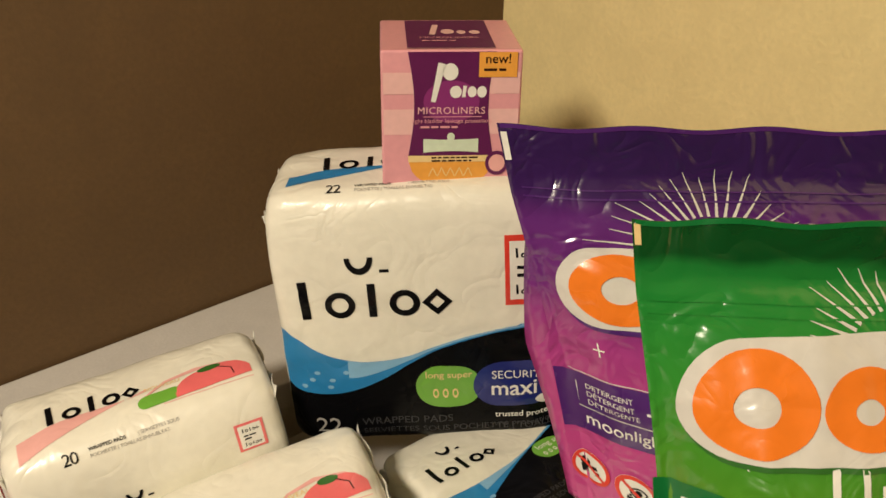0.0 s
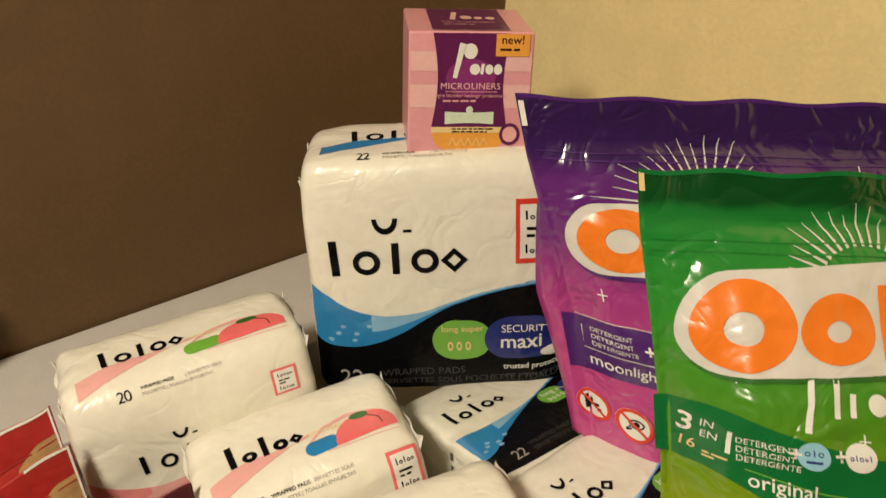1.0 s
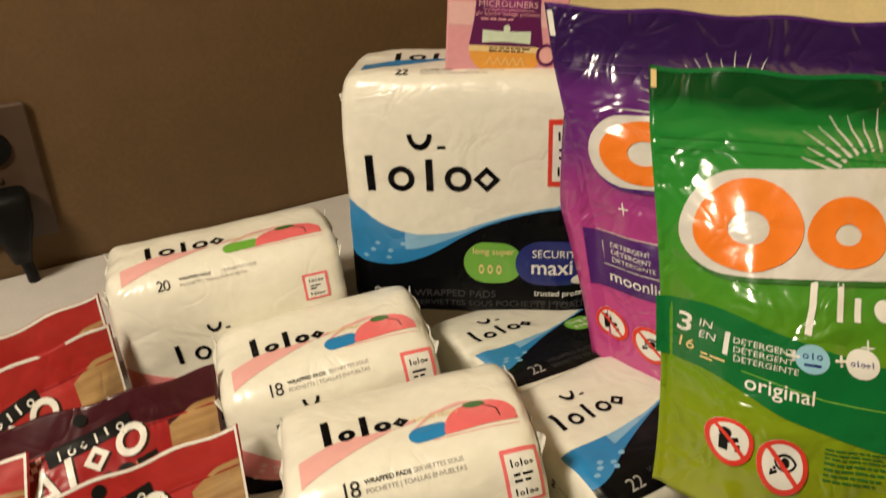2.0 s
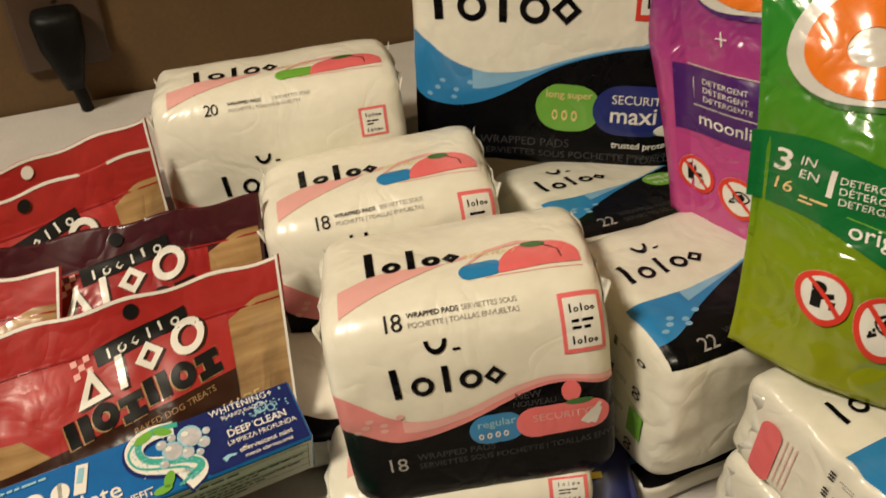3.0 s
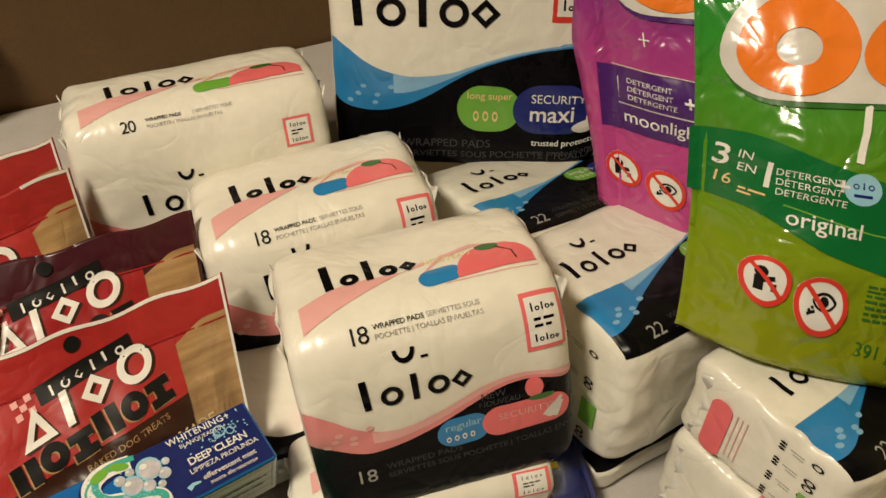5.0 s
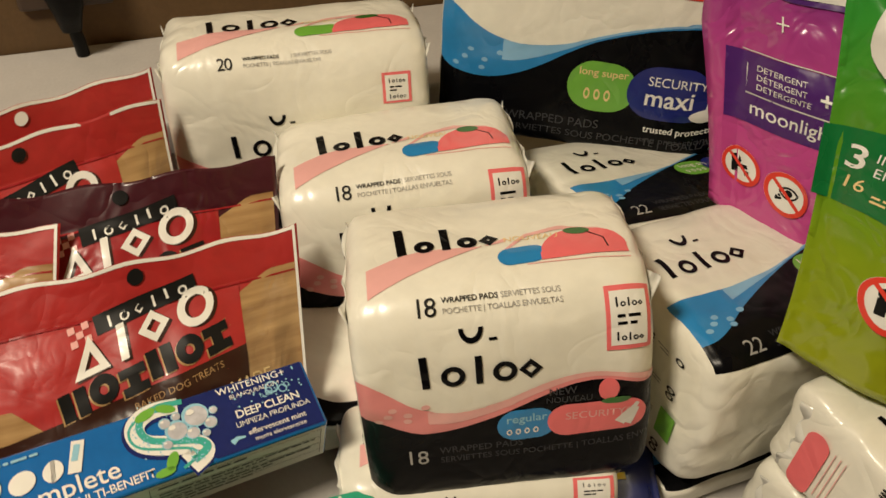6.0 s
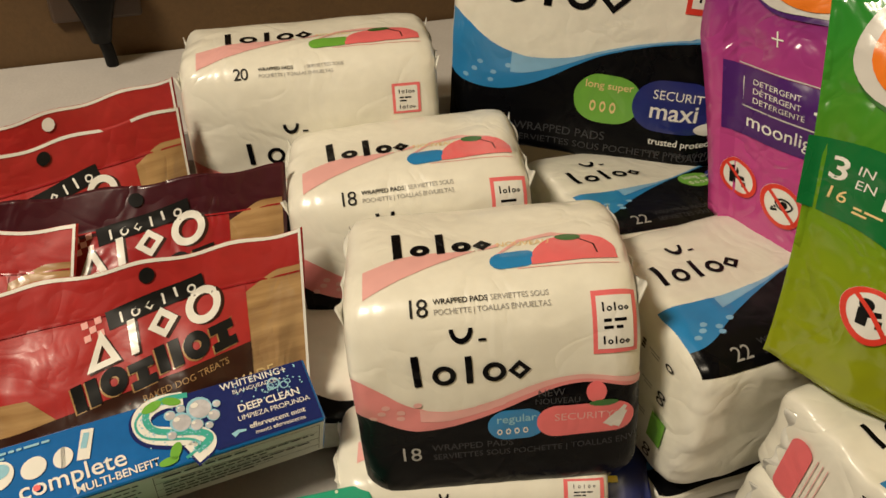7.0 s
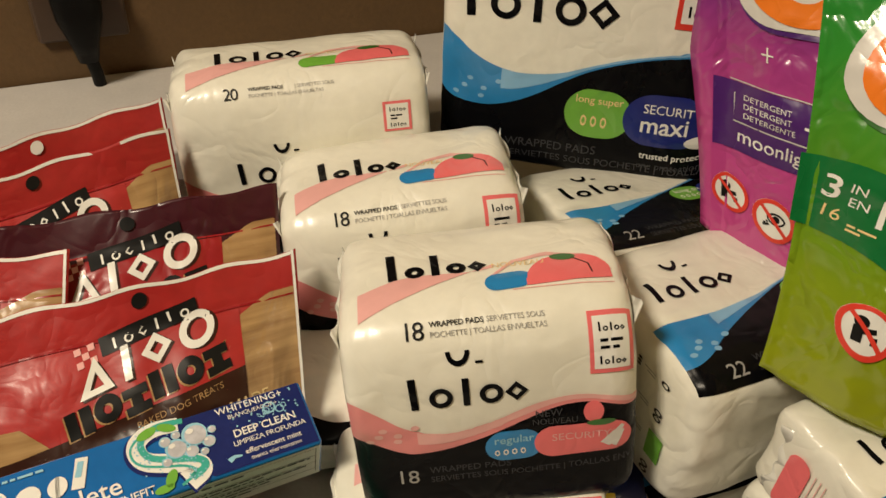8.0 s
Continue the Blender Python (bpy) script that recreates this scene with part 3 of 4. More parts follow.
        printed("badge_text", f, placed(text("maxi" if blue else "SECURITY*", ts * (0.5 if blue else 0.34)), g1 + 0.03 * w, bl + ts * 0.52), 0.0011, WHITEINK if blue else PINK_PALE, nb)
        printed("pad_drawing", f, join(stroke([(v1 - 0.09 * w, bl + ts * 0.25), (v1 - 0.03 * w, bl + ts * 0.85)], (0.006, 0.002)), stroke([(v1 - 0.065 * w, bl + ts * 0.2), (v1 - 0.03 * w, bl + ts * 0.7)], (0.005, 0.002))), 0.0011, SILVER, nb)
        if not blue:
            printed("badge_text", f, placed(text("NEW", ts * 0.30), 0.135 * w, 0.018 * h), 0.0008, FAINT, ob)
            printed("badge_text", f, placed(text("NOUVEAU", ts * 0.24), 0.125 * w, -0.018 * h), 0.0008, FAINT, ob)
            printed("fruit_drawing", f, oval(0.335 * w, 0.025 * h, 0.034 * w, 0.05 * h), 0.0008, PINK_HOT, ob)
            printed("fruit_leaf", f, oval(0.36 * w, -0.03 * h, 0.05 * w, 0.016 * h), 0.0010, LEAF_DARK, ob)
    # count and small print
    printed("count", f, placed(text(str(count), 0.095 * h), (-0.41 if big else -0.36) * w, -0.43 * h if big else -0.26 * h if top else -0.445 * h), 0.0007, GREYINK, ob)
    printed("small_text", f, placed(text("WRAPPED PADS", 0.045 * h), -0.24 * w, -0.40 * h if big else -0.22 * h if top else -0.40 * h), 0.0007, FAINT, ob)
    printed("small_text", f, placed(text("SERVIETTES SOUS POCHETTE | TOALLAS ENVUELTAS", 0.04 * h), -0.24 * w, -0.445 * h if big else -0.265 * h if top else -0.445 * h), 0.0007, FAINT, ob)
    # pale dots in the band
    dots = join(*[oval((-0.43 + 0.028 * i) * w + 0.004 * math.sin(3 * i), (lo(0.1) + 0.03 + 0.03 * (i % 3)) * h, 0.0022, 0.0016, 8, 2) for i in range(6)])
    printed("band_dots", f, dots, 0.0006, pale, ob)
    if top:
        t0 = (0.43 if big else 0.30 if tall else 0.277) * h
        g = lambda k: t0 + k * 0.67 * d
        tip = lambda a: max(0.0, min(1.0, (a / w + 0.42) / 0.47))
        printed("top_band", f, band(-0.42 * w, 0.05 * w, lambda a: g(0.36 + 0.43 * tip(a) ** 0.9), lambda a: g(0.60 + 0.20 * tip(a) + 0.05 * math.sin(5 * tip(a))), 30, 4), 0.0004, tone if blue else PINK_PALE, ob)
        printed("top_wordmark", f, placed(plain_word(5, 0.36 * w, 0.20 * d, 0), -0.33 * w, g(0.70), 2), 0.0006, BLACK, ob)
        if not blue:
            printed("top_sweep", f, join(stroke([(0.02 * w, g(0.62)), (0.12 * w, g(0.80)), (0.24 * w, g(0.86)), (0.36 * w, g(0.80)), (0.43 * w, g(0.62))], (0.0012, 0.006), 8), stroke([(0.10 * w, g(0.5)), (0.44 * w, g(0.5))], 0.0006)), 0.0004, PINK_PALE, ob)
            printed("top_size_badge", f, pill(0.01 * w, g(0.50), 0.17 * w, g(0.66), 0.06), 0.0005, LEAF if badge == "green" else BLUE, ob)
            printed("top_name_badge", f, band(0.15 * w, 0.44 * w, lambda a: g(0.52) + 0.05 * (a - 0.15 * w), lambda a: g(0.52) + 0.05 * (a - 0.15 * w) + d * 0.19 * math.sqrt(max(0.0, 1 - abs((a - 0.30 * w) / (0.152 * w)) ** 2.6)), 30, 4), 0.0006, PINK_HOT, ob)
            printed("top_leaf", f, oval(0.29 * w, g(0.80), 0.045 * w, 0.03 * d), 0.0007, LEAF_DARK, ob)
            printed("top_stem", f, stroke([(0.32 * w, g(0.78)), (0.37 * w, g(0.70)), (0.375 * w, g(0.60))], 0.0008), 0.0008, DARKBROWN, ob)
            printed("top_text", f, placed(text("NOUVEAU", 0.05 * d), 0.04 * w, g(0.74)), 0.0006, SAND, ob)
        printed("top_count", f, placed(text(str(count), 0.112 * d, "LEFT", 0.85), -0.285 * w, g(0.215)), 0.0006, DARKINK, ob)
        printed("top_text", f, placed(text("WRAPPED PADS", 0.0335 * d, "LEFT", 0.95, 0.01), -0.19 * w, g(0.29)), 0.0006, DARKINK, ob)
        printed("top_text", f, placed(text("| SERVIETTES SOUS", 0.0335 * d, "LEFT", 0.95), -0.015 * w, g(0.29)), 0.0006, GREYINK, ob)
        printed("top_text", f, placed(text("POCHETTE | TOALLAS ENVUELTAS", 0.0335 * d, "LEFT", 0.95), -0.19 * w, g(0.225)), 0.0006, GREYINK, ob)
    # end panel icons
    en = pk.end
    for k, cc in enumerate((0.22, 0.42, 0.62, 0.82)):
        printed("drop_icons", en, join(*[oval(cc * d + 0.0022 * (i - 1), -0.08 * h, 0.0009, 0.0019, 8, 2) for i in range(3)]), 0.0005, DARKINK, ob)
        printed("pad_icons", en, join(*[arc(cc * d + 0.0042 * (i - 0.5), -0.27 * h, 0.0012, 0.0021, 0, 360, 12, 1.7) for i in range(1 + k % 2)]), 0.0005, DARKINK, ob)
        printed("end_text", en, join(rect(cc * d - 0.0016, -0.20 * h, cc * d - 0.0008, -0.12 * h, 1, 3), rect(cc * d + 0.0004, -0.20 * h, cc * d + 0.0012, -0.14 * h, 1, 3)), 0.0005, GREYINK, ob)
    printed("end_chip", en, rect(0.54 * d, -0.345 * h, 0.72 * d, -0.245 * h, 4, 4), 0.0007, LEAF if blue else PINK_HOT, ob)
    if end_pill:
        printed("end_pill", en, pill(0.24 * d, 0.20 * h, 0.92 * d, 0.33 * h, 0, 10, 5), 0.0006, PINK_HOT, ob, "rounded coral badge")
        printed("end_text", en, join(*[rect(0.28 * d, (0.17 - 0.03 * i) * h, 0.8 * d, (0.175 - 0.03 * i) * h, 6, 1) for i in range(3)]), 0.0006, PINK_PALE, ob)
    # folded film at both ends
    for sx in (-1, 1):
        pts, faces = [], []
        for i in range(25):
            t = i / 24
            for j, r in enumerate((0.0, 1.0)):
                pts.append((sx * (w / 2 - 0.004 + 0.005 * r + 0.0012 * math.sin(17 * t + seed)), d * (0.12 + 0.76 * t), (0.30 + 0.12 * r) * h * (1 - 0.1 * math.sin(3.1 * t)) + 0.0012 * math.sin(23 * t + seed)))
        for i in range(24):
            faces.append((2 * i, 2 * i + 1, 2 * i + 3, 2 * i + 2))
        me = bpy.data.meshes.new("end_fold")
        me.from_pydata(pts, [], faces)
        fo = data_part("end_fold", me, SEAM, ob, "", True)
        so = fo.modifiers.new("film", "SOLIDIFY")
        so.thickness = 0.0006
    return ob


pad_pack(pose(-0.0075, -0.1225, 0.9485, -11.8, -7.2, 19), "white and pink pack of 18 wrapped pads atop the pile", 0.148, 0.130, 0.114, 1, 18)
pad_pack(pose(-0.081, -0.015, 0.918, -8, -6.8, 23), "white and pink pack of 18 pads behind the front pack", 0.151, 0.130, 0.112, 2, 18)
pad_pack(pose(-0.179, 0.063, 0.932, -9, -4, 24.5), "white and pink pack of 20 pads with a green badge", 0.176, 0.142, 0.100, 3, 20, badge="green", tall=True)
pad_pack(pose(-0.013, 0.149, 1.020, -8, -3.5, 0.8), "large white, blue and black pack of long super pads", 0.200, 0.204, 0.102, 4, 22, blue=True, big=True)
BLUEPACK = "white, blue and black pack of 22 pads lying face up"
pad_pack(pose(0.1135, 0.001, 0.969, -94, 1, 38), BLUEPACK, 0.153, 0.124, 0.105, 5, 22, blue=True, top=False, crumple=0.003)
pad_pack(pose(0.051, 0.113, 0.937, -104, 4, 37), "blue and white pack of pads under the large pack", 0.150, 0.131, 0.056, 6, 22, blue=True, top=False)
pad_pack(pose(0.2165, -0.075, 0.973, -91, 1, 42), "white and blue pack of pads beneath the green pouch", 0.153, 0.104, 0.062, 7, 22, blue=True, top=False, end_pill=True, crumple=0.003)
pad_pack(pose(0.1135, 0.001, 0.861, -90, 0, 38), "white and blue pack of pads at the stack's bottom", 0.152, 0.124, 0.020, 8, 22, blue=True, top=False)
pad_pack(pose(0.2165, -0.075, 0.910, -90, 0, 42), "white and pink pack of pads at the stack's bottom", 0.152, 0.104, 0.068, 9, 22, top=False)
pad_pack(pose(-0.008, -0.144, 0.868, -10, -4, 17.5), "white and pink pack of 20 pads under another pack", 0.150, 0.060, 0.095, 10, 20)
pad_pack(pose(-0.085, -0.062, 0.886, -78, 0, 22), "crumpled white film of a pack at the bottom", 0.150, 0.085, 0.034, 11, 18, crumple=0.007, top=False, plain=True)
pad_pack(pose(0.045, 0.112, 0.882, -90, 0, 34), "white and blue pack of pads at the pile's bottom", 0.150, 0.131, 0.040, 12, 22, blue=True, top=False)


# ---- carton with liners ----
def carton(name, m, w, h, d, material, label, category, flap=True):
    """A folded card box: origin at the face's middle."""
    ob = thing(name, m, label, category)
    part("body", block(-w / 2, 0, -h / 2, w / 2, d, h / 2, 0.0016, 3), material, ob)
    return ob, Panel((0, 0, 0), (1, 0, 0), (0, 0, 1), (0, -1, 0)), Panel((0, 0, h / 2), (1, 0, 0), (0, 1, 0), (0, 0, 1)), Panel((0, 0, -h / 2), (1, 0, 0), (0, 1, 0), (0, 0, -1))


W, H, D = 0.088, 0.098, 0.082
box, front, top, _ = carton("liner_carton", pose(0.005, 0.190, 1.154, -8.8, 0.6, 4), W, H, D, PINKCARD, "pink and plum carton of liners standing on the large pack", "carton")
f = front.face
half_w = lambda b: W * (0.31 - 0.045 * math.sin(math.pi * min(1, max(0, (b + 0.2 * H) / (0.7 * H)))))
for k, (z0, z1) in enumerate([(-0.5, -0.40), (-0.05, 0.12), (0.22, 0.36)]):
    printed("pale_stripe", f, rect(-0.485 * W, z0 * H, 0.485 * W, z1 * H, 2, 2), 0.0003, PINKCARD_PALE, box)
cols = [b for b in np.linspace(-0.20 * H, 0.492 * H, 20)]
plum = ([(s * half_w(b) - 0.0 * W, b) for b in cols for s in (-1, -0.3, 0.3, 1)], [(i * 4 + j, i * 4 + j + 1, i * 4 + j + 5, i * 4 + j + 4) for i in range(19) for j in range(3)])
printed("plum_panel", f, plum, 0.0005, PLUM, box, "dark plum printed panel")
printed("plum_glow", f, oval(0.0, 0.17 * H, 0.2 * W, 0.14 * H), 0.0006, PLUM_LIGHT, box)
printed("amber_panel", f, band(-0.31 * W, 0.31 * W, lambda a: -0.20 * H - 0.19 * H * math.sqrt(max(0, 1 - (a / (0.312 * W)) ** 4)), lambda a: -0.195 * H, 24, 5), 0.0005, GOLD, box, "amber printed panel")
printed("amber_strip", f, rect(-0.31 * W, -0.24 * H, 0.31 * W, -0.195 * H, 8, 2), 0.0007, SAND, box)
printed("wordmark", f, join(stroke([(-0.13 * W, 0.17 * H), (-0.07 * W, 0.42 * H)], (0.0030, 0.0046), 8), oval(-0.01 * W, 0.365 * H, 0.055 * W, 0.055 * H), oval(0.03 * W, 0.235 * H, 0.042 * W, 0.040 * H), stroke([(0.085 * W, 0.20 * H), (0.095 * W, 0.275 * H)], 0.0022), oval(0.145 * W, 0.235 * H, 0.032 * W, 0.036 * H), oval(0.215 * W, 0.235 * H, 0.034 * W, 0.038 * H)), 0.0009, WHITEINK, box, "white script wordmark as plain shapes")
printed("title", f, placed(text("MICROLINERS", 0.066 * H, "CENTER", 1.08), 0.0, 0.09 * H), 0.0009, PINKCARD_PALE, box)
printed("rule", f, rect(-0.20 * W, 0.068 * H, 0.22 * W, 0.073 * H, 4, 1), 0.0009, PINKCARD, box)
printed("small_text", f, placed(text("light bladder leakage protection", 0.040 * H, "CENTER"), 0.005 * W, 0.03 * H), 0.0009, PINKCARD, box)
printed("small_text", f, placed(bars(0.44 * W, 1, 0.017 * H, 0, 3), -0.22 * W, -0.005 * H), 0.0009, PINKCARD, box)
printed("liner_drawing", f, band(-0.2 * W, 0.2 * W, lambda a: -0.165 * H - 3 * a * a, lambda a: -0.085 * H + 2 * a * a, 16, 4), 0.0008, MINT, box)
printed("dot", f, oval(0.0, -0.065 * H, 0.028 * W, 0.028 * H), 0.0010, MINT, box)
printed("droplets", f, join(*[stroke([(-0.16 * W + 0.065 * W * i, -0.34 * H), (-0.13 * W + 0.065 * W * i, -0.28 * H), (-0.10 * W + 0.065 * W * i, -0.34 * H)], 0.0006) for i in range(5)]), 0.0008, SAND, box)
printed("small_text", f, placed(bars(0.34 * W, 2, 0.014 * H, 0.008 * H, 4), -0.14 * W, -0.215 * H), 0.0009, DARKBROWN, box)
printed("round_seal", f, oval(0.34 * W, -0.25 * H, 0.085 * W, 0.085 * H), 0.0009, PLUM, box)
printed("seal_picture", f, oval(0.34 * W, -0.25 * H, 0.06 * W, 0.06 * H), 0.0011, PINK_PALE, box)
tag = printed("new_tag", f, rect(0.19 * W, 0.33 * H, 0.46 * W, 0.49 * H, 4, 4), 0.0009, GOLD, box, "orange tag")
printed("tag_text", f, placed(text("new!", 0.085 * H, "CENTER", 1, 0.01), 0.325 * W, 0.42 * H), 0.0011, DARKBROWN, tag)
printed("small_text", f, placed(bars(0.2 * W, 1, 0.02 * H, 0, 5), 0.225 * W, 0.37 * H), 0.0011, DARKBROWN, box)
printed("count", f, placed(text("26", 0.055 * H), -0.43 * W, -0.48 * H), 0.0007, GREYINK, box)
printed("small_text", f, placed(bars(0.7 * W, 1, 0.018 * H, 0, 6), -0.33 * W, -0.478 * H), 0.0007, GREYINK, box)
tp = top.face
printed("top_panel", tp, rect(-0.31 * W, 0.004, 0.31 * W, D - 0.004, 6, 6), 0.0004, PLUM, box)
printed("top_wordmark", tp, join(stroke([(-0.12 * W, 0.45 * D), (-0.08 * W, 0.78 * D)], 0.004), oval(0.0, 0.55 * D, 0.05 * W, 0.08 * D), oval(0.1 * W, 0.53 * D, 0.035 * W, 0.06 * D), oval(0.2 * W, 0.53 * D, 0.04 * W, 0.06 * D)), 0.0007, PINKCARD_PALE, box)
printed("small_text", tp, placed(text("MICROLINERS", 0.075 * D, "CENTER"), 0, 0.33 * D), 0.0007, PINKCARD, box)
printed("small_text", tp, placed(bars(0.4 * W, 1, 0.03 * D, 0, 7), -0.2 * W, 0.25 * D), 0.0007, PINKCARD, box)
printed("flap_edge", tp, rect(-0.49 * W, D * 0.04, 0.49 * W, D * 0.046, 2, 1), 0.0006, PINKCARD_PALE, box)


# ---- detergent pouches ----
def no_sign(pf, parent, a, b, r, kind):
    disc = printed("warning_disc", pf, oval(a, b, r, r), 0.0012, WHITEINK, parent, "round white warning sign with a red ring")
    printed("warning_ring", pf, arc(a, b, r * 0.80, r), 0.0015, REDINK, disc)
    if kind == "eye":
        printed("eye_drawing", pf, join(arc(a + 0.12 * r, b - 0.1 * r, 0.40 * r, 0.5 * r, 25, 155, 16), arc(a + 0.12 * r, b + 0.28 * r, 0.40 * r, 0.48 * r, 205, 335, 16), oval(a + 0.12 * r, b + 0.1 * r, 0.17 * r, 0.17 * r, 10, 3), oval(a - 0.42 * r, b - 0.2 * r, 0.06 * r, 0.06 * r, 6, 2), oval(a - 0.3 * r, b - 0.1 * r, 0.06 * r, 0.06 * r, 6, 2), stroke([(a - 0.5 * r, b - 0.32 * r), (a - 0.2 * r, b - 0.2 * r)], 0.1 * r)), 0.0015, DARKINK, disc)
    else:
        printed("warning_shape", pf, join(oval(a - 0.2 * r, b + 0.28 * r, 0.26 * r, 0.26 * r, 12, 3), rect(a - 0.45 * r, b - 0.45 * r, a - 0.1 * r, b + 0.1 * r, 4, 3), stroke([(a - 0.15 * r, b - 0.05 * r), (a + 0.35 * r, b + 0.05 * r)], 0.2 * r), rect(a + 0.2 * r, b - 0.42 * r, a + 0.42 * r, b - 0.15 * r, 2, 2)), 0.0015, DARKINK, disc)
    printed("warning_bar", pf, stroke([(a - 0.62 * r, b + 0.62 * r), (a + 0.62 * r, b - 0.62 * r)], 0.17 * r), 0.0018, REDINK, disc)


def sun_rays(pf, parent, a, b, r0, r1, seed, n=19):
    rng = random.Random(seed)
    for i in range(n):
        t = radians(4 + 172 * i / (n - 1))
        l = r1 * rng.uniform(0.78, 1.0) * (1.25 if i in (0, n - 1) else 1)
        printed("ray", pf, stroke([(a + r0 * math.cos(t), b + r0 * 0.7 * math.sin(t)), (a + l * math.cos(t), b + l * 0.75 * math.sin(t))], (0.0018, 0.0003), 8), 0.0008, SILVER, parent)


def swirl_word(pf, parent, a, b, w, h, turn):
    """The pouch's big brand word, as plain orange shapes on a silver ground."""
    s = lambda sh, k: placed(sh, a, b, turn)
    lean = lambda sh: placed(sh, 0, 0, 0, 1, 1, 0.14)
    back = join(lean(pill(-0.06 * w, -0.24 * h, 1.0 * w, 1.04 * h, 0, 40, 12)), oval(0.74 * w, 1.14 * h, 0.085 * w, 0.24 * h, 16, 5))
    printed("logo_shadow", pf, placed(back, a + 0.0012, b - 0.0028, turn, 1.012), 0.0012, LEAF_DARK if turn > 2 else VIOLET, parent)
    printed("logo_ground", pf, s(back, 0), 0.0018, SILVER, parent, "silver-white ground of the logo")
    ring = lambda ca, cb, ra, rb, thick, t0=0, t1=360: placed(arc(0, 0, 1 - thick, 1, t0, t1, 34), ca, cb, 0, ra, rb)
    shapes = [lean(ring(0.125 * w, 0.39 * h, 0.150 * w, 0.56 * h, 0.62)), lean(ring(0.395 * w, 0.33 * h, 0.112 * w, 0.42 * h, 0.68)),
              lean(rect(0.525 * w, -0.06 * h, 0.615 * w, 0.80 * h, 4, 8)), oval(0.72 * w, 1.12 * h, 0.058 * w, 0.17 * h, 16, 4),
              lean(rect(0.655 * w, -0.06 * h, 0.745 * w, 0.82 * h, 4, 8)), lean(rect(0.785 * w, -0.06 * h, 0.915 * w, 0.78 * h, 6, 8))]
    for sh in shapes:
        printed("logo_shape", pf, s(sh, 0), 0.0026, ORANGE, parent, "plain orange shape of the logo")


def detergent_pouch(m, w, h, d, skew, seed, material, label):
    ob = thing("detergent_pouch", m, label, "pouch", "detergent pouches")
    pc = Pouch(w, h, d, seed, 0.05, 0.016, 0.03, 0.006, 0.0034, 0.28, skew)
    pc.body(ob, material)
    return ob, pc


pur, pc = detergent_pouch(pose(0.161, 0.043, 0.940, -19.6, 0, 0), 0.262, 0.262, 0.046, 0.062, 3, PURPLE_FILM, "glossy purple and pink pouch of laundry capsules")
pf = pc.face
verts, faces = [], []
for i in range(31):
    b = 0.018 + 0.172 * i / 30
    edge = pc.front(-0.131, b)
    g = 0.019 * min(1.0, (0.19 - b) / 0.07) ** 0.8 * (0.35 + 0.65 * min(1.0, b / 0.13)) if b < 0.19 else 0.0
    for k in range(4):
        verts.append(edge + Vector((0.004 - (g + 0.004) * k / 3, 0.003 + 0.007 * (k / 3) ** 2 + 0.0010 * math.sin(40 * b + k), 0.006 * k / 3)))
for i in range(30):
    for k in range(3):
        faces.append((4 * i + k, 4 * i + k + 4, 4 * i + k + 5, 4 * i + k + 1))
me = bpy.data.meshes.new("side_gusset")
me.from_pydata(verts, [], faces)
gus = data_part("side_gusset", me, PURPLE_FILM, pur, "folded pink side gusset", True)
gus.modifiers.new("film", "SOLIDIFY").thickness = 0.0008
printed("seal_edge", pf, rect(-0.1295, 0.2595, 0.1295, 0.2618, 30, 1), 0.0006, VIOLET, pur)
printed("tear_notch", pf, rect(-0.130, 0.242, -0.1265, 0.2575, 2, 4), 0.0007, WHITEINK, pur, "white tear notch")
printed("zip_line", pf, join(rect(-0.124, 0.2215, 0.124, 0.2225, 40, 1), rect(-0.124, 0.2265, 0.124, 0.2272, 40, 1)), 0.0009, VIOLET, pur)
sun_rays(pf, pur, -0.022, 0.196, 0.026, 0.062, 4)
swirl_word(pf, pur, -0.106, 0.158, 0.19, 0.036, 1.5)
printed("side_fold", pf, band(-0.1275, -0.118, lambda a: 0.0, lambda a: 0.13 + 3 * (a + 0.1275), 6, 20), 0.0005, PURPLE_FILM, pur)
printed("violet_band", pf, band(-0.127, 0.12, lambda a: 0.078 - 0.10 * max(0, a + 0.127) * 0.35, lambda a: 0.117 - 0.04 * (a + 0.127), 40, 6), 0.0008, VIOLET, pur, "violet printed band")
printed("band_rule", pf, join(stroke([(-0.118, 0.0945), (0.1, 0.0865)], 0.0008, 30), stroke([(-0.118, 0.1175), (0.1, 0.1085)], 0.0006, 30)), 0.0011, SILVER, pur)
printed("band_number", pf, placed(text("1", 0.019, bold=0.01), -0.121, 0.0975, -2), 0.0012, WHITEINK, pur)
for k, wd in enumerate(("DETERGENT", "DÉTERGENT", "DETERGENTE")):
    printed("band_text", pf, placed(text(wd, 0.0044), -0.1105, 0.1075 - 0.0050 * k, -2), 0.0012, WHITEINK, pur)
printed("band_text", pf, placed(text("+", 0.012, bold=0.02), -0.0800, 0.0985, -2), 0.0012, WHITEINK, pur)
printed("band_disc", pf, oval(-0.064, 0.1010, 0.0075, 0.0075), 0.0012, SKYINK, pur)
printed("band_text", pf, placed(text("moonlight breeze", 0.0105, bold=0.006), -0.1135, 0.0835, -2.5), 0.0012, WHITEINK, pur)
no_sign(pf, pur, -0.1165, 0.052, 0.0105, "hand")
no_sign(pf, pur, -0.0925, 0.0475, 0.0115, "eye")
for a, b in ((-0.099, 0.135), (0.085, 0.218), (-0.045, 0.128), (0.05, 0.13)):
    printed("sparkle", pf, join(stroke([(a - 0.003, b), (a + 0.003, b)], 0.0008), stroke([(a, b - 0.004), (a, b + 0.004)], 0.0008)), 0.0010, WHITEINK, pur)
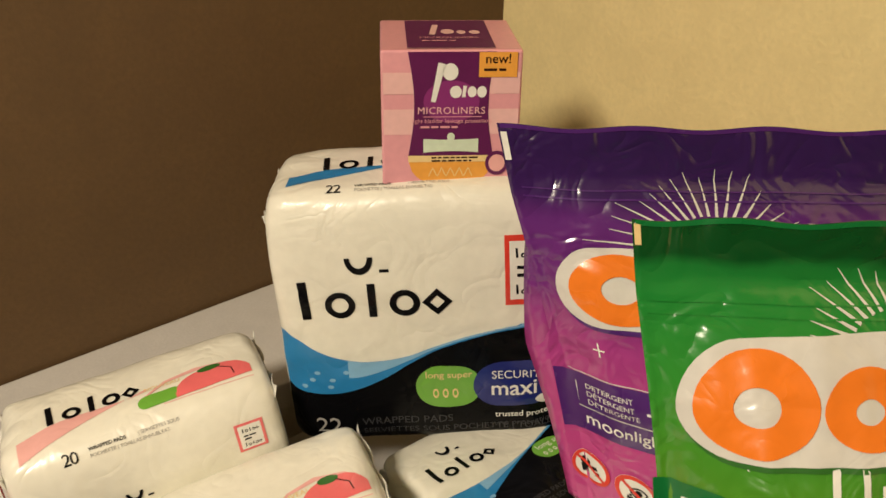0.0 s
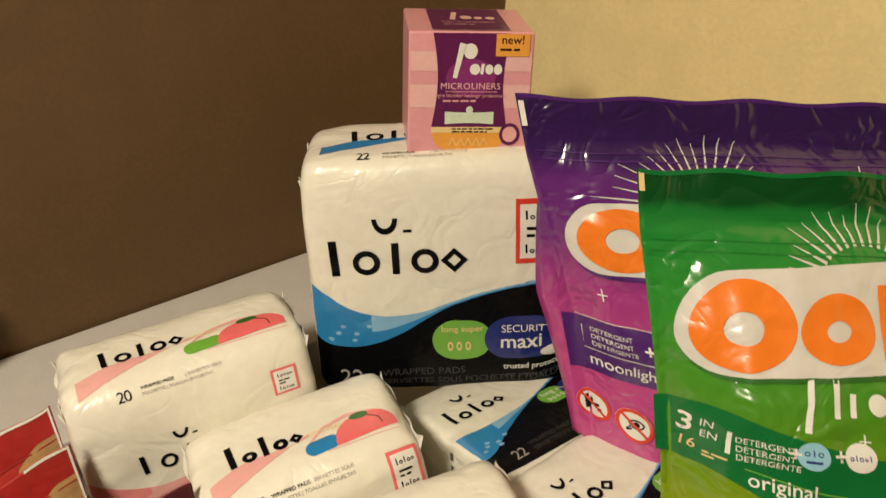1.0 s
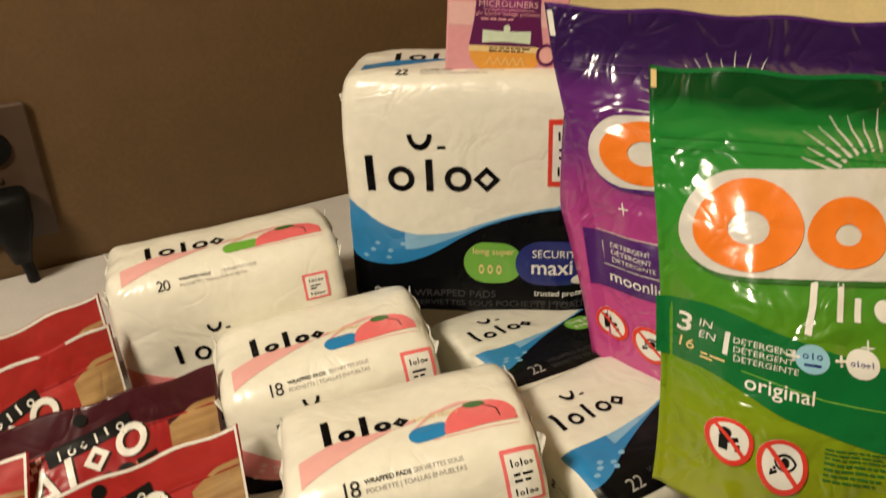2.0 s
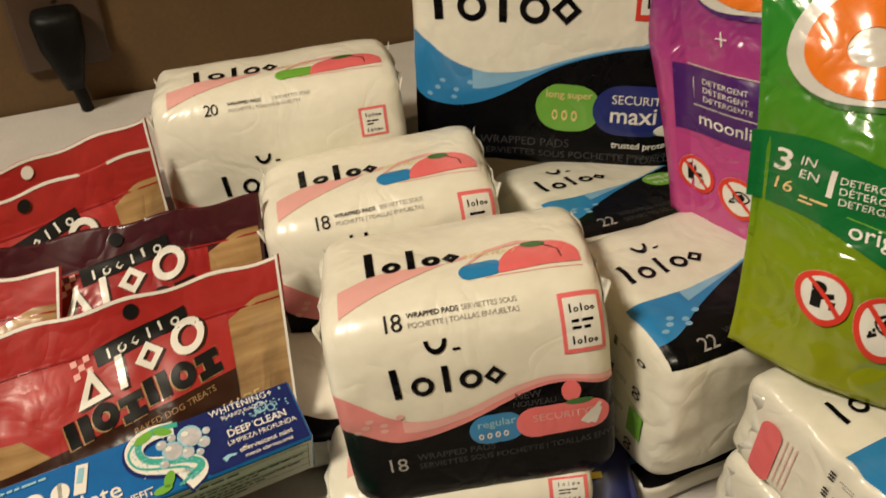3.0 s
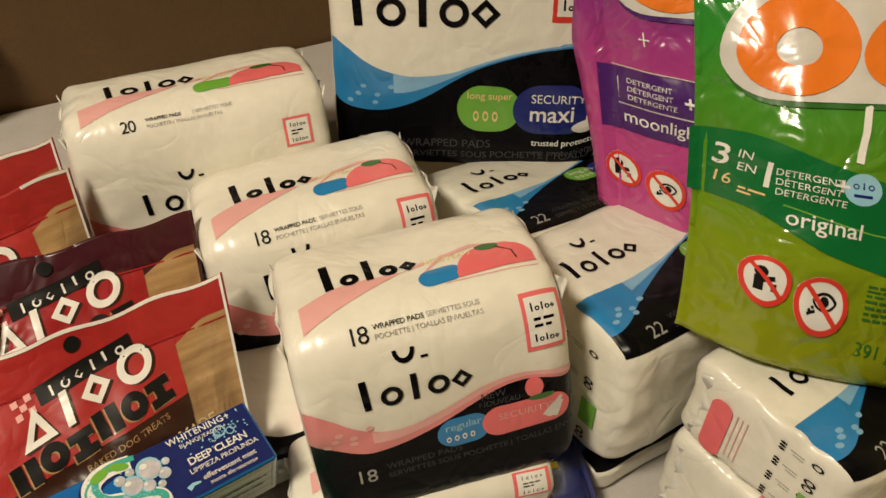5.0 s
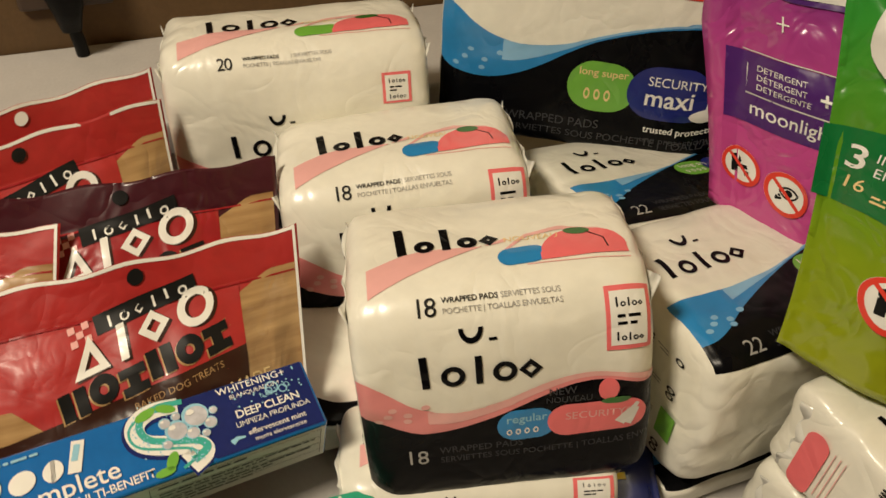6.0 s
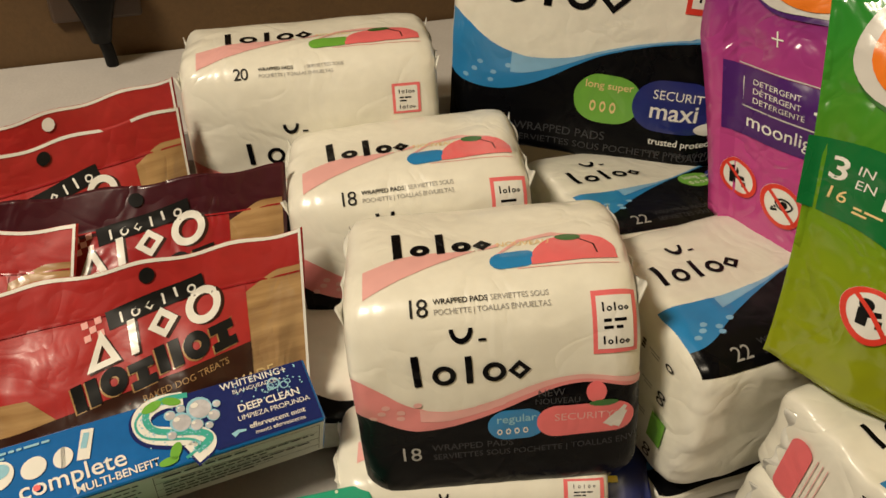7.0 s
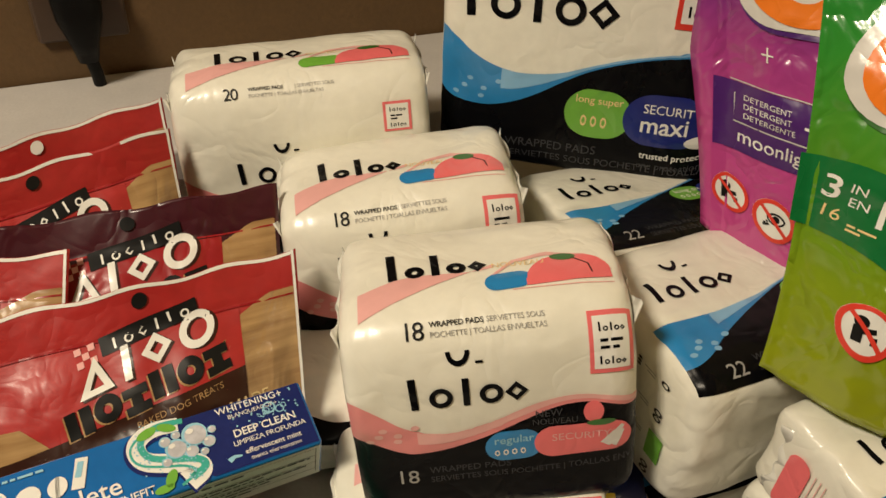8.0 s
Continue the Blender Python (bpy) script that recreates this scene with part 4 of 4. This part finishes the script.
printed("script_word", pf, placed(join(stroke([(0, -0.006), (0.006, 0.018)], 0.0028), stroke([(0.012, 0), (0.014, 0.018)], 0.0026), oval(0.027, 0.005, 0.0045, 0.005, 12, 3), oval(0.042, 0.004, 0.0045, 0.007, 12, 3)), -0.05, 0.128), 0.0011, WHITEINK, pur)

grn, grn_shape = detergent_pouch(pose(0.205, -0.070, 0.978, -27, 0, 0), 0.230, 0.236, 0.046, 0.022, 5, GREEN_FILM, "glossy green pouch of laundry capsules leaning on the purple one")
def pf2(a, b, off=0.0):
    """The print runs from the foot to the seal, closer set over the rounded lower half."""
    return grn_shape.face(a, float(np.interp(b, (0, 0.02, 0.042, 0.17, 0.242), (0, 0.015, 0.041, 0.156, 0.236))), off)


printed("seal_edge", pf2, rect(-0.1135, 0.2395, 0.1135, 0.2418, 30, 1), 0.0006, EMERALD, grn)
printed("tear_notch", pf2, rect(-0.1142, 0.231, -0.111, 0.240, 2, 4), 0.0007, SAND, grn, "pale tear notch")
printed("zip_line", pf2, join(rect(-0.11, 0.2015, 0.11, 0.2025, 40, 1), rect(-0.11, 0.207, 0.11, 0.2077, 40, 1)), 0.0009, GREEN_FILM, grn)
sun_rays(pf2, grn, 0.006, 0.188, 0.026, 0.056, 9)
swirl_word(pf2, grn, -0.090, 0.146, 0.185, 0.044, 4)
printed("script_word", pf2, placed(join(stroke([(0, -0.008), (0.007, 0.022)], 0.0034), stroke([(0.016, 0), (0.019, 0.021)], 0.0032), stroke([(0.025, 0), (0.027, 0.013)], 0.0032), oval(0.039, 0.0065, 0.0052, 0.0062, 14, 3), oval(0.055, 0.004, 0.0056, 0.0095, 14, 3), oval(0.071, 0.0065, 0.0052, 0.0062, 14, 3)), -0.040, 0.117, 3), 0.0012, WHITEINK, grn, "white script word as plain shapes")
printed("heart", pf2, join(oval(0.0145, 0.1245, 0.0022, 0.002, 8, 2), oval(0.018, 0.1247, 0.0022, 0.002, 8, 2), stroke([(0.0125, 0.124), (0.0163, 0.119)], 0.002), stroke([(0.020, 0.124), (0.0163, 0.119)], 0.002)), 0.0014, REDINK, grn)
eb = curve_of([(0, 0.100), (0.12, 0.103), (0.25, 0.092), (0.5, 0.078), (0.8, 0.080), (1, 0.086)])
printed("emerald_band", pf2, band(-0.111, 0.108, lambda a: eb((a + 0.111) / 0.219) - 0.020 - 0.010 * min(1, (a + 0.111) / 0.06), lambda a: eb((a + 0.111) / 0.219) + 0.016, 50, 8), 0.0008, EMERALD, grn, "dark green printed ribbon")
printed("band_rule", pf2, stroke([(-0.07, 0.082), (-0.03, 0.0735), (0.03, 0.069), (0.10, 0.071)], 0.0007, 14), 0.0011, LEAF, grn)
printed("band_number", pf2, placed(text("3", 0.0165, bold=0.012), -0.101, 0.0985, -4), 0.0012, WHITEINK, grn)
printed("band_text", pf2, placed(text("IN", 0.0065), -0.0905, 0.1035, -6), 0.0012, WHITEINK, grn)
printed("band_text", pf2, placed(text("EN", 0.0065), -0.0905, 0.0965, -6), 0.0012, WHITEINK, grn)
printed("band_number", pf2, placed(text("1", 0.0195, bold=0.012), -0.083, 0.0905, -6), 0.0012, WHITEINK, grn)
printed("band_text", pf2, placed(text("16", 0.009), -0.101, 0.0885, -8), 0.0012, SAND, grn)
printed("band_text", pf2, placed(bars(0.012, 2, 0.0014, 0.001, 8), -0.089, 0.0865, -8), 0.0012, SAND, grn)
for k, wd in enumerate(("DETERGENT", "DÉTERGENT", "DETERGENTE")):
    printed("band_text", pf2, placed(text(wd, 0.0051), -0.0745, 0.0975 - 0.0052 * k, -3), 0.0012, WHITEINK, grn)
printed("band_text", pf2, placed(text("+", 0.012, bold=0.02), -0.0500, 0.0925, -2), 0.0012, WHITEINK, grn)
printed("band_disc", pf2, oval(-0.0375, 0.0960, 0.0082, 0.0082), 0.0012, SKYINK, grn)
printed("disc_print", pf2, join(placed(plain_word(3, 0.010, 0.004, 1), -0.0425, 0.0960), rect(-0.0415, 0.0920, -0.0335, 0.0935, 3, 1)), 0.0014, NAVY, grn)
printed("band_text", pf2, placed(text("+", 0.012, bold=0.02), -0.0270, 0.0925, 0), 0.0012, WHITEINK, grn)
printed("band_disc", pf2, oval(-0.0130, 0.0960, 0.0082, 0.0082), 0.0012, WHITEINK, grn)
printed("disc_print", pf2, placed(plain_word(5, 0.012, 0.0035, 1), -0.0190, 0.0945), 0.0014, NAVY, grn)
printed("band_text", pf2, placed(text("original", 0.0115, bold=0.006), -0.0690, 0.0725, -4), 0.0012, WHITEINK, grn)
no_sign(pf2, grn, -0.0755, 0.042, 0.0118, "hand")
no_sign(pf2, grn, -0.0495, 0.036, 0.0128, "eye")
printed("small_text", pf2, placed(bars(0.03, 7, 0.0013, 0.0011, 12), -0.029, 0.047), 0.0010, LEAF_DARK, grn)
printed("weight_text", pf2, placed(text("391 g", 0.009), -0.03, 0.018, -3), 0.0010, LEAF_DARK, grn)
printed("flower_drawing", pf2, join(*[oval(0.022 + 0.007 * math.cos(t), 0.062 + 0.006 * math.sin(t), 0.006, 0.0045, 10, 3) for t in np.linspace(0, 5.2, 6)]), 0.0014, YELLOWINK, grn)
for a, b in ((-0.072, 0.137), (-0.010, 0.105), (0.03, 0.11)):
    printed("sparkle", pf2, join(stroke([(a - 0.003, b), (a + 0.003, b)], 0.0008), stroke([(a, b - 0.004), (a, b + 0.004)], 0.0008)), 0.0010, WHITEINK, grn)


# ---- dog-treat bags ----
def treat_bag(m, label, seed, h=0.15, dark=False, w=0.176, d=0.022, drop=0.0):
    ob = thing("treat_bag", m, label, "bag", "bags of dog treats")
    pc = Pouch(w, h, d, seed, 0.02, 0.0, 0.024, 0.005, 0.0034, 0.3, -0.018)
    pc.body(ob, MAROON if dark else RED)
    q = pc.face
    e = 0.492 * w
    y = lambda k: h - k
    if not dark:
        printed("white_edge", q, join(rect(-e, y(0.0022), e, y(0.0002), 40, 1), rect(-e, 0.0, -e + 0.0016, h, 1, 30), rect(e - 0.0016, 0.0, e, h, 1, 30)), 0.0005, WHITEINK, ob)
    printed("tan_corner", q, band(0.22 * w, e - 0.0016, lambda a: 0.0, lambda a: y(0.020) - 0.016 * max(0.0, (0.40 * w - a) / (0.18 * w)), 14, 24), 0.0006, TAN, ob, "tan wood-grain print")
    printed("tan_corner", q, band(-e + 0.0016, -0.24 * w, lambda a: y(0.095), lambda a: y(0.058) - 0.02 * max(0.0, (a + 0.36 * w) / (0.12 * w)), 14, 14), 0.0006, TAN, ob)
    printed("tan_foot", q, band(-0.26 * w, 0.30 * w, lambda a: 0.0, lambda a: y(0.076) + 0.10 * (a + 0.26 * w), 20, 10), 0.0005, TAN, ob)
    printed("red_field", q, band(-0.28 * w, 0.30 * w, lambda a: y(0.076) + 0.12 * (a + 0.2 * w), lambda a: y(0.026) + 0.02 * a, 24, 12), 0.0008, RED_DARK if dark else RED, ob)
    printed("dark_sweep", q, band(-e + 0.002, 0.30 * w, lambda a: max(0.001, y(0.135) + 0.10 * (a + e)), lambda a: y(0.071) + 0.15 * (a + 0.3 * w), 24, 8), 0.0010, DARKBROWN, ob, "dark brown printed sweep")
    printed("header_fold", q, rect(-e + 0.002, y(0.0245), e - 0.002, y(0.0235), 40, 1), 0.0009, RED_DARK, ob)
    y = lambda k: h - k - drop
    strip = printed("brand_strip", q, placed(rect(0, 0, 0.053, 0.0100, 14, 3), -0.021, y(0.0325), 11), 0.0012, DARKINK, ob, "black strip with a plain white word")
    printed("strip_print", q, placed(plain_word(6, 0.046, 0.0068, 2), -0.0178, y(0.0303), 11), 0.0015, WHITEINK, strip)
    printed("check_mark", q, placed(join(*[rect(0.0035 * i, 0.0035 * j, 0.0035 * i + 0.0034, 0.0035 * j + 0.0034, 1, 1) for i in range(3) for j in range(3) if (i + j) % 2 == 0]), -0.0335, y(0.0360), 11), 0.0013, PINK_PALE, ob)
    word = join(([(0.0, 0.0), (0.0195, 0.0), (0.0105, 0.021), (0.0060, 0.0035), (0.0140, 0.0035), (0.0102, 0.0125)], [(0, 1, 4, 3), (1, 2, 5, 4), (2, 0, 3, 5)]), rect(0.0255, -0.0005, 0.0300, 0.0195, 3, 5), placed(arc(0, 0, 0.0040, 0.0090, 0, 360, 4), 0.0455, 0.0098), arc(0.0700, 0.0098, 0.0062, 0.0108, 0, 360, 30))
    printed("wordmark_shadow", q, placed(word, -0.0322, y(0.0530), 12, 0.93, 0.90, 0.12), 0.0011, DARKBROWN, ob)
    printed("wordmark", q, placed(word, -0.0334, y(0.0519), 12, 0.92, 0.89, 0.12), 0.0014, WHITEINK, ob, "white plain-shape wordmark")
    for k in range(6):
        lift = 0.0016 * math.sin(2.3 * k)
        c0 = 0.0155 * k
        if k % 3 == 1:
            blk = arc(c0 + 0.0070, 0.0068 + lift, 0.0026, 0.0074, 0, 360, 22)
        elif k % 3 == 0:
            blk = join(rect(c0, lift, c0 + 0.0060, 0.0140 + lift, 2, 4), rect(c0 + 0.0078, lift, c0 + 0.0138, 0.0140 + lift, 2, 4))
        else:
            blk = join(rect(c0, 0.0092 + lift, c0 + 0.0138, 0.0140 + lift, 4, 2), rect(c0, lift, c0 + 0.0138, 0.0048 + lift, 4, 2), rect(c0 + 0.0040, 0.0040 + lift, c0 + 0.0098, 0.0100 + lift, 2, 2))
        printed("name_shadow", q, placed(blk, -0.0400, y(0.0712), 12, 0.95, 1.0), 0.0013, TAN, ob)
        printed("name_shape", q, placed(blk, -0.0393, y(0.0704), 12, 0.95, 1.0), 0.0016, DARKINK, ob, "chunky black shape of the product mark")
    printed("small_text", q, placed(text("BAKED DOG TREATS", 0.0050), -0.006, y(0.0725), 11), 0.0014, TAN, ob)
    printed("small_text", q, placed(text("MADE", 0.0085, bold=0.01), 0.042, y(0.078), 4), 0.0012, SAND, ob)
    printed("small_text", q, placed(text("WITH", 0.0085, bold=0.01), 0.044, y(0.0865), 4), 0.0012, SAND, ob)
    return ob, q


def hang_hole(q, ob, h, white):
    printed("hang_hole", q, oval(0.0, h - 0.0085, 0.0042, 0.0042, 18, 4), 0.0013, WHITEINK if white else DARKINK, ob, "round hang hole")


BAG = "red and tan glossy bag of dog treats"
bag, q = treat_bag(pose(-0.165, -0.163, 0.873, -40, 0, 38), BAG + " behind a carton", 2, 0.12)
hang_hole(q, bag, 0.12, False)
bag, q = treat_bag(pose(-0.190, -0.136, 0.860, -40, 0, 34), "maroon-topped red bag of dog treats in the row", 4, 0.15, True)
hang_hole(q, bag, 0.15, False)
bag, q = treat_bag(pose(-0.264, -0.085, 0.853, -30, 0, 50), BAG + " in the row", 6, 0.14, drop=0.008)
hang_hole(q, bag, 0.14, False)
bag, q = treat_bag(pose(-0.296, -0.036, 0.850, -30, 0, 52), BAG + " at the back", 8, 0.13, drop=0.010)
hang_hole(q, bag, 0.13, True)
bag, q = treat_bag(pose(-0.295, -0.219, 0.855, -40, 0, 26), BAG + " among others", 10)
bag, q = treat_bag(pose(-0.335, -0.262, 0.845, -40, 0, 34), BAG + " at the end", 12)


# ---- toothpaste cartons ----
L, FH, FD = 0.190, 0.0394, 0.036
crest, front, top, under = carton("toothpaste_carton", pose(-0.180, -0.184, 0.921, -81, 0, 40.5), L, FH, FD, BLUECARD, "blue and navy toothpaste carton lying across the bags", "carton")
c = front.face
printed("navy_field", c, band(0.020, 0.0935, lambda a: -0.0187 + 0.020 * max(0, (0.037 - a) / 0.017), lambda a: 0.0187, 24, 6), 0.0004, NAVYCARD, crest, "navy printed field")


def softened(line, times=3):
    """A bent line with its corners cut until it flows."""
    for _ in range(times):
        cut = [line[0]]
        for (x0, y0), (x1, y1) in zip(line, line[1:]):
            cut += [(0.75 * x0 + 0.25 * x1, 0.75 * y0 + 0.25 * y1), (0.25 * x0 + 0.75 * x1, 0.25 * y0 + 0.75 * y1)]
        line = cut + [line[-1]]
    return line


sweep = softened([(0.028, 0.0165), (0.014, 0.0185), (0.0045, 0.0125), (0.0060, 0.0020), (0.017, -0.0030), (0.031, -0.0070), (0.034, -0.0125), (0.025, -0.0165)])
slid = lambda dx, dy: [(x + dx, y + dy) for x, y in sweep]
printed("swirl_edge", c, stroke(slid(-0.0008, -0.0012), (0.010, 0.0135), 1), 0.0005, NAVYCARD, crest)
printed("swirl", c, stroke(sweep, (0.0080, 0.0125), 1), 0.0007, WHITEINK, crest, "white and teal swirl of paste")
printed("swirl_stripe", c, stroke(slid(0.0026, 0.0012), (0.0030, 0.0042), 1), 0.0009, TEALINK, crest)
printed("swirl_stripe", c, stroke(slid(-0.0030, -0.0010), (0.0010, 0.0016), 1), 0.0009, TEALINK, crest)
rng = random.Random(5)
printed("paste_specks", c, join(*[oval(x + rng.gauss(0, 0.0022), y + rng.gauss(0, 0.0022), 0.0004, 0.0004, 6, 2) for x, y in sweep[6:-4] for _ in range(2)]), 0.0010, SKYINK, crest)
for x, y, r in ((0.0345, 0.0078, 0.0066), (0.0240, 0.0030, 0.0056), (0.0405, 0.0015, 0.0034), (0.0310, -0.0010, 0.0036), (0.0195, 0.0085, 0.0030), (0.0180, -0.0030, 0.0026), (0.0435, 0.0075, 0.0022), (0.0370, -0.0035, 0.0022), (0.0255, 0.0105, 0.0024)):
    printed("bubble", c, oval(x, y, r, r, 16, 3), 0.0011, SKYINK, crest, "pale soap bubble")
    printed("bubble_core", c, oval(x + 0.06 * r, y - 0.08 * r, 0.84 * r, 0.82 * r, 16, 3), 0.0013, BUBBLE, crest)
    printed("bubble_sheen", c, oval(x - 0.30 * r, y + 0.34 * r, 0.30 * r, 0.24 * r, 10, 3), 0.0015, WHITEINK, crest)
for r in (0.0036, 0.0024, 0.002, 0.0016, 0.0012, 0.001, 0.0009):
    x, y = 0.074 + rng.gauss(0, 0.006), 0.0068 + rng.gauss(0, 0.0012)
    printed("bubble", c, arc(x, y, 0.72 * r, r, 0, 360, 16), 0.0008, SKYINK, crest)
printed("fine_bubbles", c, join(*[oval(rng.uniform(0.055, 0.09), rng.uniform(0.0, 0.0175), 0.0005, 0.0005, 6, 2) for _ in range(40)]), 0.0008, SKYINK, crest)
printed("mint_leaves", c, join(placed(oval(0, 0, 0.0055, 0.0026), 0.012, 0.0165, 20), placed(oval(0, 0, 0.005, 0.0024), 0.022, 0.0165, -25), placed(oval(0, 0, 0.0050, 0.0026), 0.018, -0.0120, 60), placed(oval(0, 0, 0.005, 0.0022), 0.0135, -0.0165, 5)), 0.0011, LEAF, crest, "green mint leaves")
printed("text", c, placed(text("WHITENING+", 0.0056, "RIGHT", 1.05, 0.01), 0.084, 0.0140), 0.0008, WHITEINK, crest)
printed("text", c, placed(text("BLANQUEADOR+", 0.0034, "RIGHT"), 0.080, 0.0100), 0.0008, WHITEINK, crest)
printed("text", c, placed(text("DEEP CLEAN", 0.0062, "LEFT", 0.95, 0.015), 0.053, -0.0015), 0.0008, WHITEINK, crest)
printed("text", c, placed(text("LIMPIEZA PROFUNDA", 0.0042, "LEFT", 0.95), 0.0515, -0.0065), 0.0008, WHITEINK, crest)
printed("text", c, placed(text("effervescent mint", 0.0043, "LEFT", 1, 0.008), 0.056, -0.0125), 0.0008, WHITEINK, crest)
printed("text", c, placed(text("menta efervescente", 0.0034), 0.058, -0.0165), 0.0008, WHITEINK, crest)
printed("small_mark", c, stroke([(0.047, -0.0135), (0.050, -0.012), (0.054, -0.0125)], (0.003, 0.001)), 0.0008, SKYINK, crest)
printed("wordmark", c, placed(join(oval(-0.008, 0.006, 0.007, 0.0075), oval(0.008, 0.0045, 0.006, 0.0058), pill(0.017, -0.001, 0.0265, 0.0105, 0, 4, 4), stroke([(0.031, 0), (0.034, 0.016)], 0.0062)), -0.056, -0.002, 2, 1, None, 0.15), 0.0008, WHITEINK, crest, "white plain-shape wordmark")
printed("wordmark_shade", c, placed(join(oval(-0.008, 0.008, 0.005, 0.004), stroke([(0.0315, 0.006), (0.0335, 0.014)], 0.003)), -0.056, -0.002, 2, 1, None, 0.15), 0.0010, SKYINK, crest)
printed("text", c, placed(text("complete", 0.0135, "LEFT", 1, 0.008), -0.0560, -0.0125, 2), 0.0008, WHITEINK, crest)
printed("text", c, placed(text("MULTI-BENEFIT", 0.0062, "LEFT", 0.95, 0.008), -0.0310, -0.0180, 2), 0.0008, WHITEINK, crest)
printed("colour_dot", c, oval(-0.0475, -0.0085, 0.0017, 0.0017), 0.0012, PINK_HOT, crest)
printed("small_text", c, placed(bars(0.05, 2, 0.0016, 0.0012, 3), -0.088, 0.0145, 0), 0.0008, SKYINK, crest)
u = under.face
printed("info_panel", u, rect(-0.0935, 0.002, 0.0935, FD - 0.002, 20, 4), 0.0004, GREYCARD, crest, "pale grey panel of small print")
printed("info_rules", u, join(*[rect(0.004, 0.004 + 0.0075 * k, 0.091, 0.0043 + 0.0075 * k, 6, 1) for k in range(4)], rect(0.0038, 0.004, 0.0041, 0.031, 1, 4), rect(0.091, 0.004, 0.0913, 0.031, 1, 4)), 0.0006, DARKINK, crest)
printed("info_text", u, join(placed(bars(0.08, 1, 0.0022, 0, 1), 0.008, 0.0075, 0, 1, -1), placed(bars(0.08, 2, 0.0016, 0.0014, 2), 0.008, 0.014, 0, 1, -1), placed(bars(0.08, 2, 0.0016, 0.0014, 3), 0.008, 0.0215, 0, 1, -1), placed(bars(0.08, 1, 0.0016, 0.001, 4), 0.008, 0.028, 0, 1, -1), placed(bars(0.085, 6, 0.0016, 0.0026, 5), -0.088, 0.007, 0, 1, -1)), 0.0006, FAINT, crest)

teal, front, top, under = carton("toothpaste_carton", pose(-0.138, -0.214, 0.884, -86, 0, 32), L, FH, FD, TEAL, "teal green toothpaste carton under the blue one", "carton")
rng = random.Random(8)
printed("fine_bubbles", front.face, join(*[oval(rng.uniform(-0.09, 0.09), rng.uniform(-0.018, 0.018), r, r, 8, 2) for r in [rng.uniform(0.0004, 0.0012) for _ in range(60)]]), 0.0004, MINT, teal)
printed("pale_stripe", front.face, rect(-0.093, -0.0185, 0.093, -0.0150, 10, 1), 0.0005, MINT, teal)

# small navy sachet in front of the stack
sac = thing("sachet", pose(0.066, -0.150, 0.850, -72, 0, 20), "small navy blue sachet lying by the packs", "sachet")
pc = Pouch(0.075, 0.10, 0.012, 21, 0.01, 0.0, 0.012, 0.004, 0.0015)
pc.body(sac, NAVYCARD)
printed("sachet_text", pc.face, placed(bars(0.05, 3, 0.005, 0.003, 4), -0.025, 0.08), 0.0008, SKYINK, sac)
printed("sachet_text", pc.face, placed(bars(0.045, 1, 0.005, 0.003, 6), -0.022, 0.055), 0.0008, YELLOWINK, sac)
